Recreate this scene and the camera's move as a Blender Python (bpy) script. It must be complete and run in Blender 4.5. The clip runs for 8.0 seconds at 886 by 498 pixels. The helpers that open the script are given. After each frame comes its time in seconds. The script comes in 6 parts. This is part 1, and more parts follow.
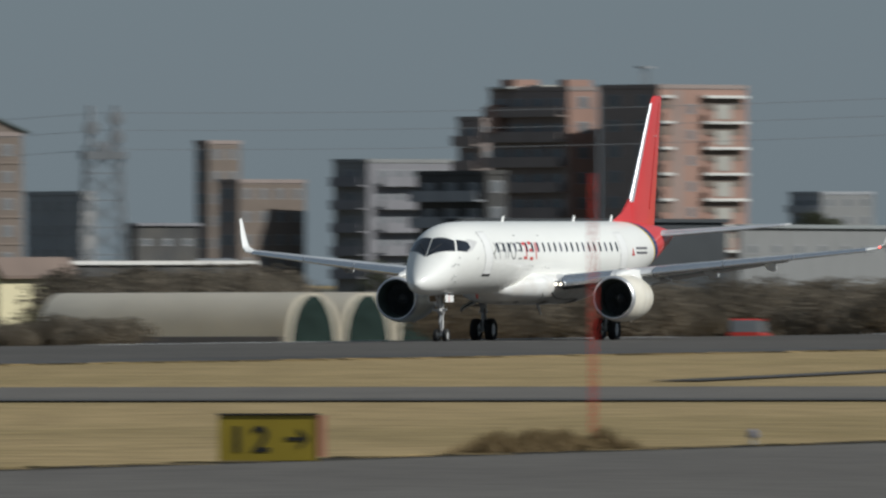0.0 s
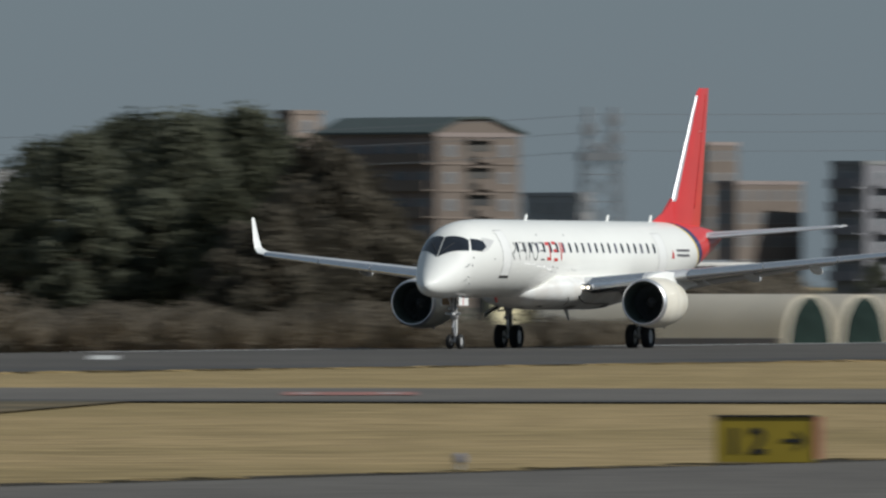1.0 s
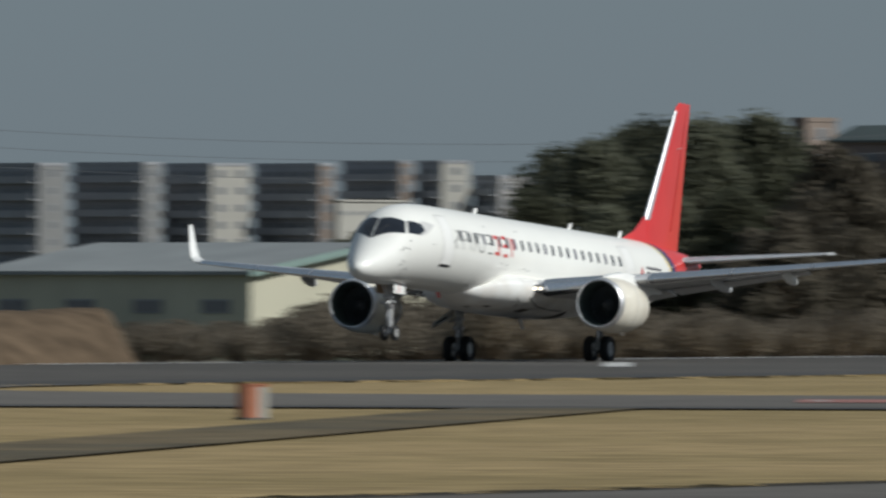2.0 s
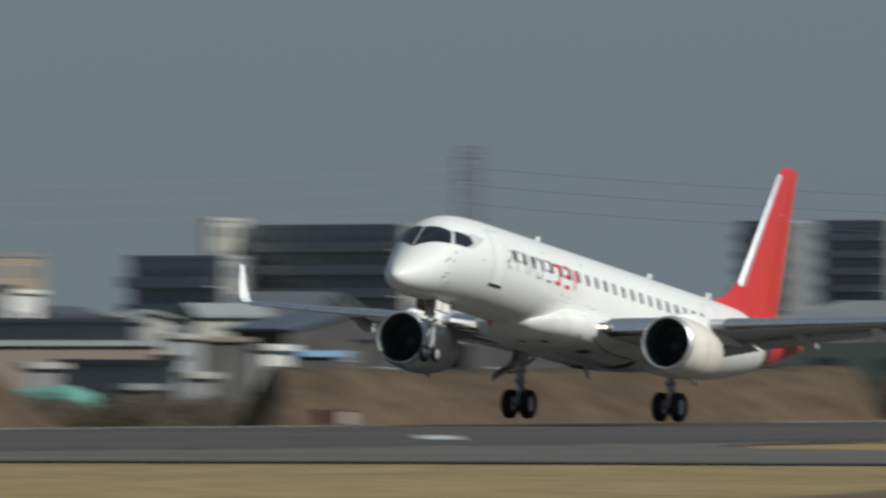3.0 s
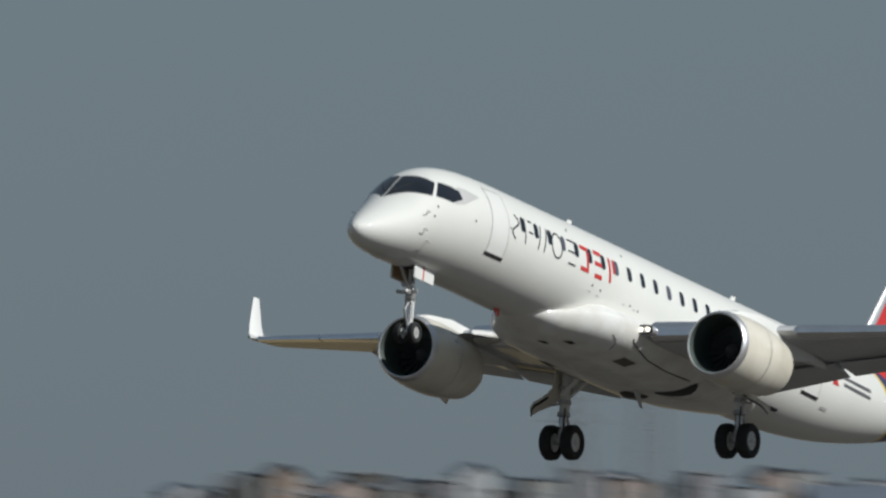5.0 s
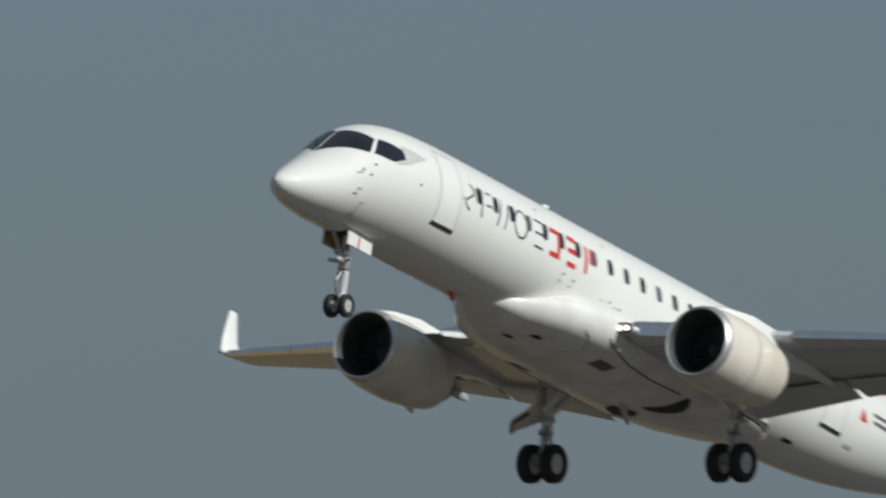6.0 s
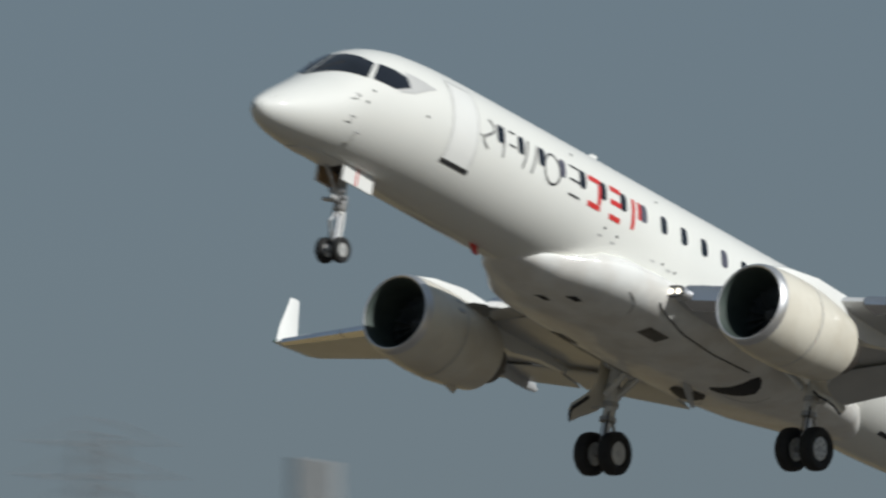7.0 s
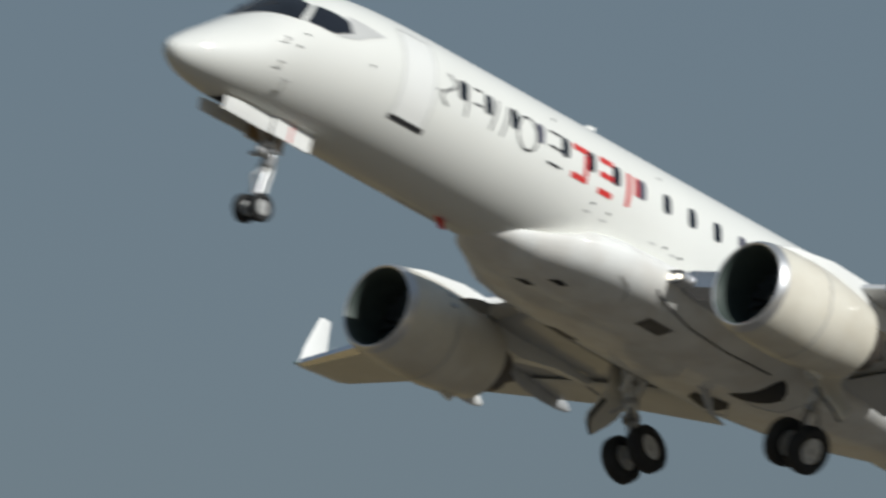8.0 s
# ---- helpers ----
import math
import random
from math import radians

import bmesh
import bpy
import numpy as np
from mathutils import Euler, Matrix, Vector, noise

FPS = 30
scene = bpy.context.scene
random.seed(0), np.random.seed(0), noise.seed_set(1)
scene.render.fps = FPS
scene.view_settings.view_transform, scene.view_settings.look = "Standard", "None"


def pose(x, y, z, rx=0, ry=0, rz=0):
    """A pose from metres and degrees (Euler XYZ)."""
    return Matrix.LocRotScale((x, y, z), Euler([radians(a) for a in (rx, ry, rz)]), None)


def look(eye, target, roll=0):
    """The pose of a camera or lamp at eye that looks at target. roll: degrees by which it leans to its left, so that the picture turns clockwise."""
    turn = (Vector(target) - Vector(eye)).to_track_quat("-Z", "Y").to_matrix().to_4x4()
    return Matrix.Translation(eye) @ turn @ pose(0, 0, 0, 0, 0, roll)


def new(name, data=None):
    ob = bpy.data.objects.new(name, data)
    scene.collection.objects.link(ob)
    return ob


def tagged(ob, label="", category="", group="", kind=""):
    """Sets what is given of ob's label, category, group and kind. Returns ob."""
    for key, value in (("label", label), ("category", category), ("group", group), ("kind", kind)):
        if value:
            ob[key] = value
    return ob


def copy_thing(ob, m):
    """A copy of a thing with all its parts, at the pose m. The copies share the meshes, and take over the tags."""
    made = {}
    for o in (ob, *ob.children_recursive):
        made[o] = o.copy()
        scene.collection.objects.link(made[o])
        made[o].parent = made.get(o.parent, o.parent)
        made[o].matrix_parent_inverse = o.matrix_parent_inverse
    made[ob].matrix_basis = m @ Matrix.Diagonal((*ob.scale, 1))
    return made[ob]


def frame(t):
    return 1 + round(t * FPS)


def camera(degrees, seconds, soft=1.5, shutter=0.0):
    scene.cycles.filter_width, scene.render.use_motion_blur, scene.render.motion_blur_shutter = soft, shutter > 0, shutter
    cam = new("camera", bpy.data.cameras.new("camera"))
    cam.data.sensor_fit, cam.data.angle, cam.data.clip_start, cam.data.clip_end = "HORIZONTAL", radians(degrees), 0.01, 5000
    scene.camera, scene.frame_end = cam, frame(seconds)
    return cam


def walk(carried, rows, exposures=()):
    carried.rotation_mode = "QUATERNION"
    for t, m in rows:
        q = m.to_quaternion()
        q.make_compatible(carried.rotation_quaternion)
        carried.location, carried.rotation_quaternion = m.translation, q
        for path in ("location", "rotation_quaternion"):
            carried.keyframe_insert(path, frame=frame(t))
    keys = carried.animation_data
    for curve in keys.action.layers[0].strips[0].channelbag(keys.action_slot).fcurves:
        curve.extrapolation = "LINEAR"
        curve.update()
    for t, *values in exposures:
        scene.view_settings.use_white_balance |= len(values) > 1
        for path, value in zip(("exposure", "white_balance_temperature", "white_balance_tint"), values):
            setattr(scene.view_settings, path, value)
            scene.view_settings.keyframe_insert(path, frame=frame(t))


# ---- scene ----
# A jet airliner takes off past a camera on a tripod with a very long lens.
# The runway runs along x, the airliner flies towards -x, the camera stands at the origin.
EYE = (0.0, 0.0, 3.11)
RUNWAY_Y = 262.7


def aim(bearing, tilt, roll):
    b, e = radians(bearing), radians(tilt)
    ahead = Vector((math.cos(b) * math.cos(e), math.sin(b) * math.cos(e), math.sin(e)))
    return look(EYE, Vector(EYE) + 100 * ahead, roll)


cam = camera(2.538, 8.0, soft=2.3, shutter=0.85)
walk(cam, [
    (0.0, aim(18.114, 0.057, -0.18)),
    (0.1, aim(18.237, 0.060, -0.16)),
    (0.2, aim(18.355, 0.056, -0.15)),
    (0.3, aim(18.466, 0.067, -0.13)),
    (0.4, aim(18.579, 0.065, -0.11)),
    (0.5, aim(18.723, 0.066, -0.09)),
    (0.6, aim(18.880, 0.063, -0.07)),
    (0.7, aim(19.057, 0.059, -0.05)),
    (0.8, aim(19.230, 0.057, -0.04)),
    (0.9, aim(19.399, 0.060, -0.03)),
    (1.0, aim(19.538, 0.064, -0.04)),
    (1.1, aim(19.716, 0.065, -0.06)),
    (1.2, aim(19.894, 0.062, -0.09)),
    (1.3, aim(20.062, 0.070, -0.12)),
    (1.4, aim(20.211, 0.077, -0.13)),
    (1.5, aim(20.364, 0.080, -0.12)),
    (1.6, aim(20.503, 0.083, -0.08)),
    (1.7, aim(20.626, 0.081, -0.03)),
    (2.8, aim(22.621, 0.209, 0.13)),
    (2.9, aim(22.903, 0.233, 0.14)),
    (3.0, aim(23.150, 0.247, 0.11)),
    (3.1, aim(23.431, 0.269, 0.04)),
    (3.2, aim(23.701, 0.296, -0.04)),
    (3.3, aim(24.000, 0.317, -0.04)),
    (3.4, aim(24.229, 0.344, 0.05)),
    (3.5, aim(24.458, 0.354, 0.13)),
    (3.6, aim(24.675, 0.364, 0.09)),
    (3.7, aim(24.894, 0.366, -0.01)),
    (3.8, aim(25.089, 0.381, -0.04)),
    (3.9, aim(25.323, 0.408, 0.04)),
    (4.0, aim(25.558, 0.426, 0.09)),
    (4.1, aim(25.819, 0.445, -0.01)),
    (4.2, aim(26.085, 0.473, -0.05)),
    (4.3, aim(26.338, 0.494, 0.00)),
    (4.4, aim(26.618, 0.532, 0.06)),
    (4.5, aim(26.907, 0.573, 0.10)),
    (4.6, aim(27.244, 0.623, 0.07)),
    (4.7, aim(27.611, 0.684, 0.00)),
    (5.8, aim(31.418, 1.281, 0.00)),
    (5.9, aim(31.813, 1.363, 0.01)),
    (6.0, aim(32.246, 1.438, 0.01)),
    (6.1, aim(32.679, 1.509, 0.00)),
    (6.2, aim(33.096, 1.565, -0.02)),
    (6.3, aim(33.520, 1.621, -0.05)),
    (6.4, aim(33.981, 1.678, -0.07)),
    (6.5, aim(34.466, 1.739, -0.09)),
    (6.6, aim(34.960, 1.796, -0.10)),
    (6.7, aim(35.430, 1.856, -0.11)),
    (6.8, aim(35.879, 1.908, -0.11)),
    (6.9, aim(36.320, 1.959, -0.10)),
    (7.0, aim(36.762, 2.019, -0.10)),
    (7.1, aim(37.219, 2.095, -0.10)),
    (7.2, aim(37.717, 2.166, -0.09)),
    (7.3, aim(38.209, 2.242, -0.08)),
    (7.4, aim(38.722, 2.314, -0.07)),
    (7.5, aim(39.242, 2.389, -0.05)),
    (7.6, aim(39.804, 2.463, -0.02)),
    (7.7, aim(40.418, 2.550, 0.02)),
    (7.8, aim(40.999, 2.610, 0.06)),
    (7.9, aim(41.572, 2.671, 0.11)),
    (8.0, aim(42.110, 2.742, 0.16)),
], [(0.0, 0.12, 6000, 11), (1.7, 0.11, 6000, 11), (3.0, 0.06, 6000, 11), (4.5, 0.01, 6000, 11), (6.0, -0.02, 6000, 11), (8.0, 0.0, 6000, 11)])

# ---- world, sun, exposure ----
SUN_AZ, SUN_EL = -90.0, 36.0
world = bpy.data.worlds.new("sky")
scene.world = world
world.use_nodes = True
wn = world.node_tree
sky = wn.nodes.new("ShaderNodeTexSky")
sky.sky_type, sky.sun_disc = "NISHITA", False
sky.sun_elevation, sky.sun_rotation = radians(SUN_EL), radians(90 - SUN_AZ)
sky.air_density, sky.dust_density, sky.ozone_density = 0.8, 0.5, 4.5
wn.nodes["Background"].inputs["Strength"].default_value = 0.0372
# an even winter haze lies over the clear sky
haze = wn.nodes.new("ShaderNodeMix")
haze.data_type = "RGBA"
haze.inputs["Factor"].default_value = 0.65
haze.inputs[7].default_value = (4.47, 5.4, 5.79, 1)
wn.links.new(sky.outputs[0], haze.inputs[6])
wn.links.new(haze.outputs[2], wn.nodes["Background"].inputs["Color"])
sun_data = bpy.data.lights.new("sun", "SUN")
sun_data.energy, sun_data.angle, sun_data.color = 3.5, radians(0.5), (1.0, 0.96, 0.85)
sun = new("sun", sun_data)
sun.matrix_world = look((math.cos(radians(SUN_AZ)) * math.cos(radians(SUN_EL)), math.sin(radians(SUN_AZ)) * math.cos(radians(SUN_EL)), math.sin(radians(SUN_EL))), (0, 0, 0))
scene.view_settings.exposure = 0.0


# ---- materials ----
def material(name, base, rough=0.6, metal=0.0, vary=0.15, scale=1.0, bump=0.0, coat=0.0, island=0.0, second=None, second_scale=0.1, glow=None, gloss=0.5, thin=0.0):
    """Principled paint with variation at two scales; second: another colour that comes in large patches."""
    m = bpy.data.materials.new(name)
    m.use_nodes = True
    nt = m.node_tree
    b = nt.nodes["Principled BSDF"]
    b.inputs["Roughness"].default_value, b.inputs["Metallic"].default_value = rough, metal
    b.inputs["Coat Weight"].default_value, b.inputs["Coat Roughness"].default_value = coat, 0.045
    b.inputs["Specular IOR Level"].default_value = gloss
    tc = nt.nodes.new("ShaderNodeTexCoord")

    def noise_at(s, detail):
        n = nt.nodes.new("ShaderNodeTexNoise")
        n.inputs["Scale"].default_value, n.inputs["Detail"].default_value = s, detail
        nt.links.new(tc.outputs["Object"], n.inputs["Vector"])
        return n

    def mix(kind, fac, a, c):
        x = nt.nodes.new("ShaderNodeMix")
        x.data_type, x.blend_type = "RGBA", kind
        for sock, v in ((x.inputs["Factor"], fac), (x.inputs[6], a), (x.inputs[7], c)):
            if hasattr(v, "is_linked"):
                nt.links.new(v, sock)
            else:
                sock.default_value = (*v, 1) if isinstance(v, tuple) else v
        return x.outputs[2]

    fine, coarse = noise_at(scale, 6), noise_at(second_scale, 3)
    colour = tuple(base)
    if second:
        ramp = nt.nodes.new("ShaderNodeValToRGB")
        ramp.color_ramp.elements[0].position, ramp.color_ramp.elements[1].position = 0.42, 0.62
        nt.links.new(coarse.outputs["Fac"], ramp.inputs["Fac"])
        colour = mix("MIX", ramp.outputs["Color"], tuple(base), tuple(second))
    tone = nt.nodes.new("ShaderNodeMapRange")
    tone.inputs["From Min"].default_value, tone.inputs["From Max"].default_value = 0.3, 0.7
    tone.inputs["To Min"].default_value, tone.inputs["To Max"].default_value = 1 - vary, 1 + vary
    nt.links.new(fine.outputs["Fac"], tone.inputs["Value"])
    colour = mix("MULTIPLY", 1.0, colour, tone.outputs["Result"])
    if island:
        geo = nt.nodes.new("ShaderNodeNewGeometry")
        r = nt.nodes.new("ShaderNodeMapRange")
        r.inputs["To Min"].default_value, r.inputs["To Max"].default_value = 1 - island, 1 + island
        nt.links.new(geo.outputs["Random Per Island"], r.inputs["Value"])
        colour = mix("MULTIPLY", 1.0, colour, r.outputs["Result"])
    nt.links.new(colour, b.inputs["Base Color"])
    if bump:
        bp = nt.nodes.new("ShaderNodeBump")
        bp.inputs["Strength"].default_value, bp.inputs["Distance"].default_value = bump, 0.1
        nt.links.new(fine.outputs["Fac"], bp.inputs["Height"])
        nt.links.new(bp.outputs["Normal"], b.inputs["Normal"])
    if thin:
        through_leaf = nt.nodes.new("ShaderNodeBsdfTranslucent")
        nt.links.new(colour, through_leaf.inputs["Color"])
        blend = nt.nodes.new("ShaderNodeMixShader")
        blend.inputs["Fac"].default_value = thin
        nt.links.new(b.outputs[0], blend.inputs[1])
        nt.links.new(through_leaf.outputs[0], blend.inputs[2])
        nt.links.new(blend.outputs[0], nt.nodes["Material Output"].inputs["Surface"])
    if glow:
        b.inputs["Emission Color"].default_value, b.inputs["Emission Strength"].default_value = (*glow[0], 1), glow[1]
    return m


def livery(name):
    """White hull paint that ends in a slanting yellow line, a navy band and the red tail."""
    m = material(name, (0.81, 0.81, 0.77), 0.55, 0, 0.025, 0.5, 0, 0.45)
    nt = m.node_tree
    b = nt.nodes["Principled BSDF"]
    white = b.inputs["Base Color"].links[0].from_socket
    tc = nt.nodes.new("ShaderNodeTexCoord")
    sep = nt.nodes.new("ShaderNodeSeparateXYZ")
    nt.links.new(tc.outputs["Object"], sep.inputs[0])
    s = nt.nodes.new("ShaderNodeMath")
    s.operation = "ADD"
    nt.links.new(sep.outputs["X"], s.inputs[0])
    nt.links.new(sep.outputs["Z"], s.inputs[1])
    for edge, paint in ((12.46, (0.75, 0.55, 0.08)), (12.68, (0.02, 0.03, 0.12)), (13.42, (0.62, 0.035, 0.03))):
        g = nt.nodes.new("ShaderNodeMath")
        g.operation = "GREATER_THAN"
        g.inputs[1].default_value = edge
        nt.links.new(s.outputs[0], g.inputs[0])
        x = nt.nodes.new("ShaderNodeMix")
        x.data_type = "RGBA"
        nt.links.new(g.outputs[0], x.inputs["Factor"])
        nt.links.new(white, x.inputs[6])
        x.inputs[7].default_value = (*paint, 1)
        white = x.outputs[2]
    nt.links.new(white, b.inputs["Base Color"])
    return m


HULL = livery("hull_paint")
WHITE = material("white_gloss_paint", (0.82, 0.82, 0.795), 0.55, 0, 0.03, 0.7, 0, 0.4)
CREAM = material("nacelle_paint", (0.79, 0.75, 0.645), 0.42, 0, 0.06, 0.8, 0, 0.4, second=(0.72, 0.67, 0.56), second_scale=1.2)
GREY = material("grey_wing_paint", (0.5, 0.51, 0.52), 0.4, 0, 0.08, 0.8, 0, 0.3)
RED = material("red_gloss_paint", (0.62, 0.035, 0.03), 0.3, 0, 0.06, 0.6, 0, 0.5)
METAL = material("polished_metal", (0.78, 0.78, 0.79), 0.40, 0.85, 0.06, 2.0)
BRIGHT = material("bright_slat_metal", (0.8, 0.8, 0.81), 0.2, 0.95, 0.05, 2.0)
GEARW = material("white_gear_paint", (0.72, 0.72, 0.70), 0.45, 0, 0.08, 5.0)
STEEL = material("gear_steel", (0.5, 0.5, 0.5), 0.4, 0.5, 0.15, 6.0)
OUTLET = material("dark_outlet_panel", (0.15, 0.14, 0.125), 0.7, 0, 0.25, 4.0)
BELLY = material("stained_belly_paint", (0.82, 0.82, 0.795), 0.55, 0, 0.05, 2.0, 0, 0.4, second=(0.74, 0.72, 0.68), second_scale=1.1)
# charcoal for dark walls; on the tower it carries the shaded side's tone
CHARSHADE = material("charcoal_wall_and_shade", (0.19, 0.187, 0.20), 0.8, 0, 0.12, 0.4)
# dark wall tone; also paints the shade of balcony openings
DARKSHADE = material("dark_wall_and_shade", (0.05, 0.05, 0.05), 0.85, 0, 0.25, 0.5, second=(0.085, 0.08, 0.072), second_scale=0.15)
DULLW = material("dull_grey_wall", (0.20, 0.203, 0.20), 0.85, 0, 0.12, 0.3)
TANW = material("tan_render_wall", (0.29, 0.225, 0.165), 0.8, 0, 0.1, 0.3)
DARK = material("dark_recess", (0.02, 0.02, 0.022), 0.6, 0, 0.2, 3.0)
GLASS = material("dark_window_glass", (0.015, 0.018, 0.025), 0.08, 0, 0.2, 2.0, 0, 0.5)
RUBBER = material("tyre_rubber", (0.018, 0.018, 0.018), 0.75, 0, 0.3, 8.0)
SEAM = material("seam_grey", (0.52, 0.52, 0.51), 0.5, 0, 0.1, 3.0)
INK = material("dark_lettering", (0.03, 0.03, 0.035), 0.4, 0, 0.1, 3.0)
FANMETAL = material("fan_titanium", (0.12, 0.13, 0.13), 0.4, 0.6, 0.1, 3.0)
BROWN = material("primer_brown", (0.42, 0.28, 0.15), 0.6, 0, 0.2, 4.0)
LAMP = material("landing_lamp", (0.9, 0.9, 0.85), 0.1, 0, 0.0, 1.0, glow=((1.0, 0.86, 0.6), 4.0))
NAV = material("red_nav_lamp", (0.6, 0.02, 0.02), 0.2, 0, 0.0, 1.0, glow=((1.0, 0.08, 0.05), 6.0))

RUNWAY = material("runway_surface", (0.092, 0.085, 0.076), 0.85, 0, 0.22, 0.6, 0.2, second=(0.075, 0.07, 0.063), second_scale=0.03, gloss=0.2)
TAXI = material("taxiway_surface", (0.133, 0.123, 0.109), 0.85, 0, 0.18, 0.6, 0.2, second=(0.115, 0.107, 0.096), second_scale=0.05, gloss=0.2)
VERGEDARK = material("dark_verge_strip", (0.045, 0.040, 0.032), 0.95, 0, 0.3, 0.8, 0.3, gloss=0.08)
WORN = material("worn_pale_marking", (0.32, 0.26, 0.24), 0.7, 0, 0.25, 0.8)
HOLD = material("red_hold_marking", (0.30, 0.135, 0.11), 0.7, 0, 0.15, 0.8)
STEELSHED = material("dark_steel_cladding", (0.045, 0.050, 0.054), 0.7, 0, 0.15, 0.4)
ASPHALT = material("runway_asphalt", (0.08, 0.077, 0.073), 0.85, 0, 0.25, 0.6, 0.2, second=(0.062, 0.06, 0.057), second_scale=0.03, gloss=0.2)
APRON = material("apron_concrete", (0.121, 0.112, 0.099), 0.85, 0, 0.18, 0.7, 0.2, second=(0.108, 0.099, 0.088), second_scale=0.05, gloss=0.2)
GRASS = material("dry_grass", (0.305, 0.23, 0.118), 0.95, 0, 0.3, 0.5, 0.6, second=(0.25, 0.192, 0.095), second_scale=0.04, gloss=0.08)
YARD = material("yard_soil", (0.14, 0.125, 0.10), 0.95, 0, 0.3, 0.3, 0.3, second=(0.07, 0.075, 0.05), second_scale=0.02, gloss=0.08)
TRACK = material("worn_track", (0.10, 0.087, 0.062), 0.95, 0, 0.3, 0.5, 0.3, second=(0.15, 0.12, 0.075), second_scale=0.08, gloss=0.08)
LINE = material("runway_marking", (0.50, 0.50, 0.48), 0.7, 0, 0.2, 0.8)
SOIL = material("mound_soil", (0.09, 0.066, 0.044), 0.95, 0, 0.3, 0.9, 1.0, second=(0.118, 0.086, 0.057), second_scale=0.08, gloss=0.08)
LEAF = material("evergreen_leaves", (0.12, 0.125, 0.085), 0.65, 0, 0.2, 0.5, island=0.12, gloss=0.3, thin=0.5)
DRYLEAF = material("withered_leaves", (0.145, 0.128, 0.098), 0.8, 0, 0.2, 0.5, island=0.15, gloss=0.12, thin=0.5)
TWIG = material("bare_twigs", (0.22, 0.19, 0.148), 0.9, 0, 0.25, 0.6, island=0.2, gloss=0.05, thin=0.5)
BUSH = material("bush_leaves", (0.10, 0.105, 0.065), 0.8, 0, 0.3, 0.6, island=0.3, gloss=0.06, thin=0.4)
BARK = material("bark", (0.09, 0.07, 0.05), 0.9, 0, 0.3, 3.0, 0.5, gloss=0.08)
TILE_P = material("salmon_tile_wall", (0.29, 0.18, 0.14), 0.8, 0, 0.08, 0.4)
TILE_D = material("dark_brown_tile_wall", (0.25, 0.205, 0.185), 0.8, 0, 0.1, 0.4)
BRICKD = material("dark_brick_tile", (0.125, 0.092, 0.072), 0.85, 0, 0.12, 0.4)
# shade and distance haze of far faces are put into this blue-grey
SHADY = material("blue_grey_shade_wall", (0.29, 0.30, 0.315), 0.8, 0, 0.1, 0.4)
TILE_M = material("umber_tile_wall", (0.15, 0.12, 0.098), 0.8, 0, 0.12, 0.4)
TILE_B = material("brown_tile_wall", (0.195, 0.155, 0.127), 0.8, 0, 0.1, 0.4)
TILE_G = material("grey_concrete_wall", (0.32, 0.31, 0.30), 0.85, 0, 0.1, 0.4)
# white dulled in the colour itself to imitate distance haze
HAZEW = material("hazed_white_wall", (0.35, 0.34, 0.305), 0.85, 0, 0.08, 0.3)
CREAMW = material("cream_wall", (0.50, 0.48, 0.37), 0.85, 0, 0.08, 0.3)
WHITEW = material("white_wall", (0.58, 0.57, 0.54), 0.8, 0, 0.06, 0.3)
DARKW = material("dark_grey_wall", (0.28, 0.285, 0.29), 0.8, 0, 0.12, 0.4)
ROOFG = material("green_metal_roof", (0.062, 0.078, 0.072), 0.5, 0.1, 0.1, 0.5)
TEALTRIM = material("teal_roof_trim", (0.19, 0.27, 0.245), 0.6, 0.0, 0.1, 0.5)
ROOFP = material("pale_metal_roof", (0.24, 0.255, 0.255), 0.6, 0.0, 0.1, 0.3)
ROOFB = material("blue_metal_roof", (0.22, 0.38, 0.55), 0.5, 0.1, 0.08, 0.3)
ROOFD = material("dark_slate_roof", (0.07, 0.075, 0.085), 0.6, 0, 0.15, 0.5)
ROOFT = material("grey_green_sheet_roof", (0.10, 0.125, 0.118), 0.6, 0.0, 0.12, 0.4)
ROOFR = material("rusty_brown_roof", (0.17, 0.125, 0.10), 0.7, 0.0, 0.15, 0.4)
ROOFN = material("navy_slate_roof", (0.085, 0.105, 0.135), 0.55, 0, 0.15, 0.5)
ROOFB2 = material("grey_metal_roof", (0.16, 0.17, 0.18), 0.6, 0, 0.12, 0.5)
MAROON = material("maroon_sheet_wall", (0.11, 0.035, 0.04), 0.6, 0, 0.1, 0.4)
PANE = material("building_glass", (0.16, 0.17, 0.18), 0.25, 0, 0.2, 0.3)
MOUTHDARK = material("dark_green_mouth_shade", (0.018, 0.03, 0.027), 0.95, 0, 0.3, 1.0, gloss=0.05)
VINYL = material("vinyl_sheet", (0.80, 0.76, 0.67), 0.5, 0, 0.06, 0.4, thin=0.55)
TEAL = material("teal_tarpaulin", (0.13, 0.33, 0.26), 0.7, 0, 0.1, 0.6)
WIRE = material("weathered_cable", (0.17, 0.175, 0.18), 0.7, 0, 0.1, 1.0)
YELLOW = material("sign_yellow", (0.29, 0.215, 0.015), 0.5, 0, 0.08, 2.0)
BLACK = material("sign_black", (0.015, 0.015, 0.015), 0.5, 0, 0.1, 2.0)
ORANGE = material("marker_orange", (0.42, 0.16, 0.085), 0.6, 0, 0.1, 2.0)
LATTICE = material("galvanised_lattice", (0.24, 0.25, 0.26), 0.6, 0.2, 0.1, 1.0)
REDW = material("red_obstruction_paint", (0.55, 0.05, 0.03), 0.5, 0, 0.12, 1.5)


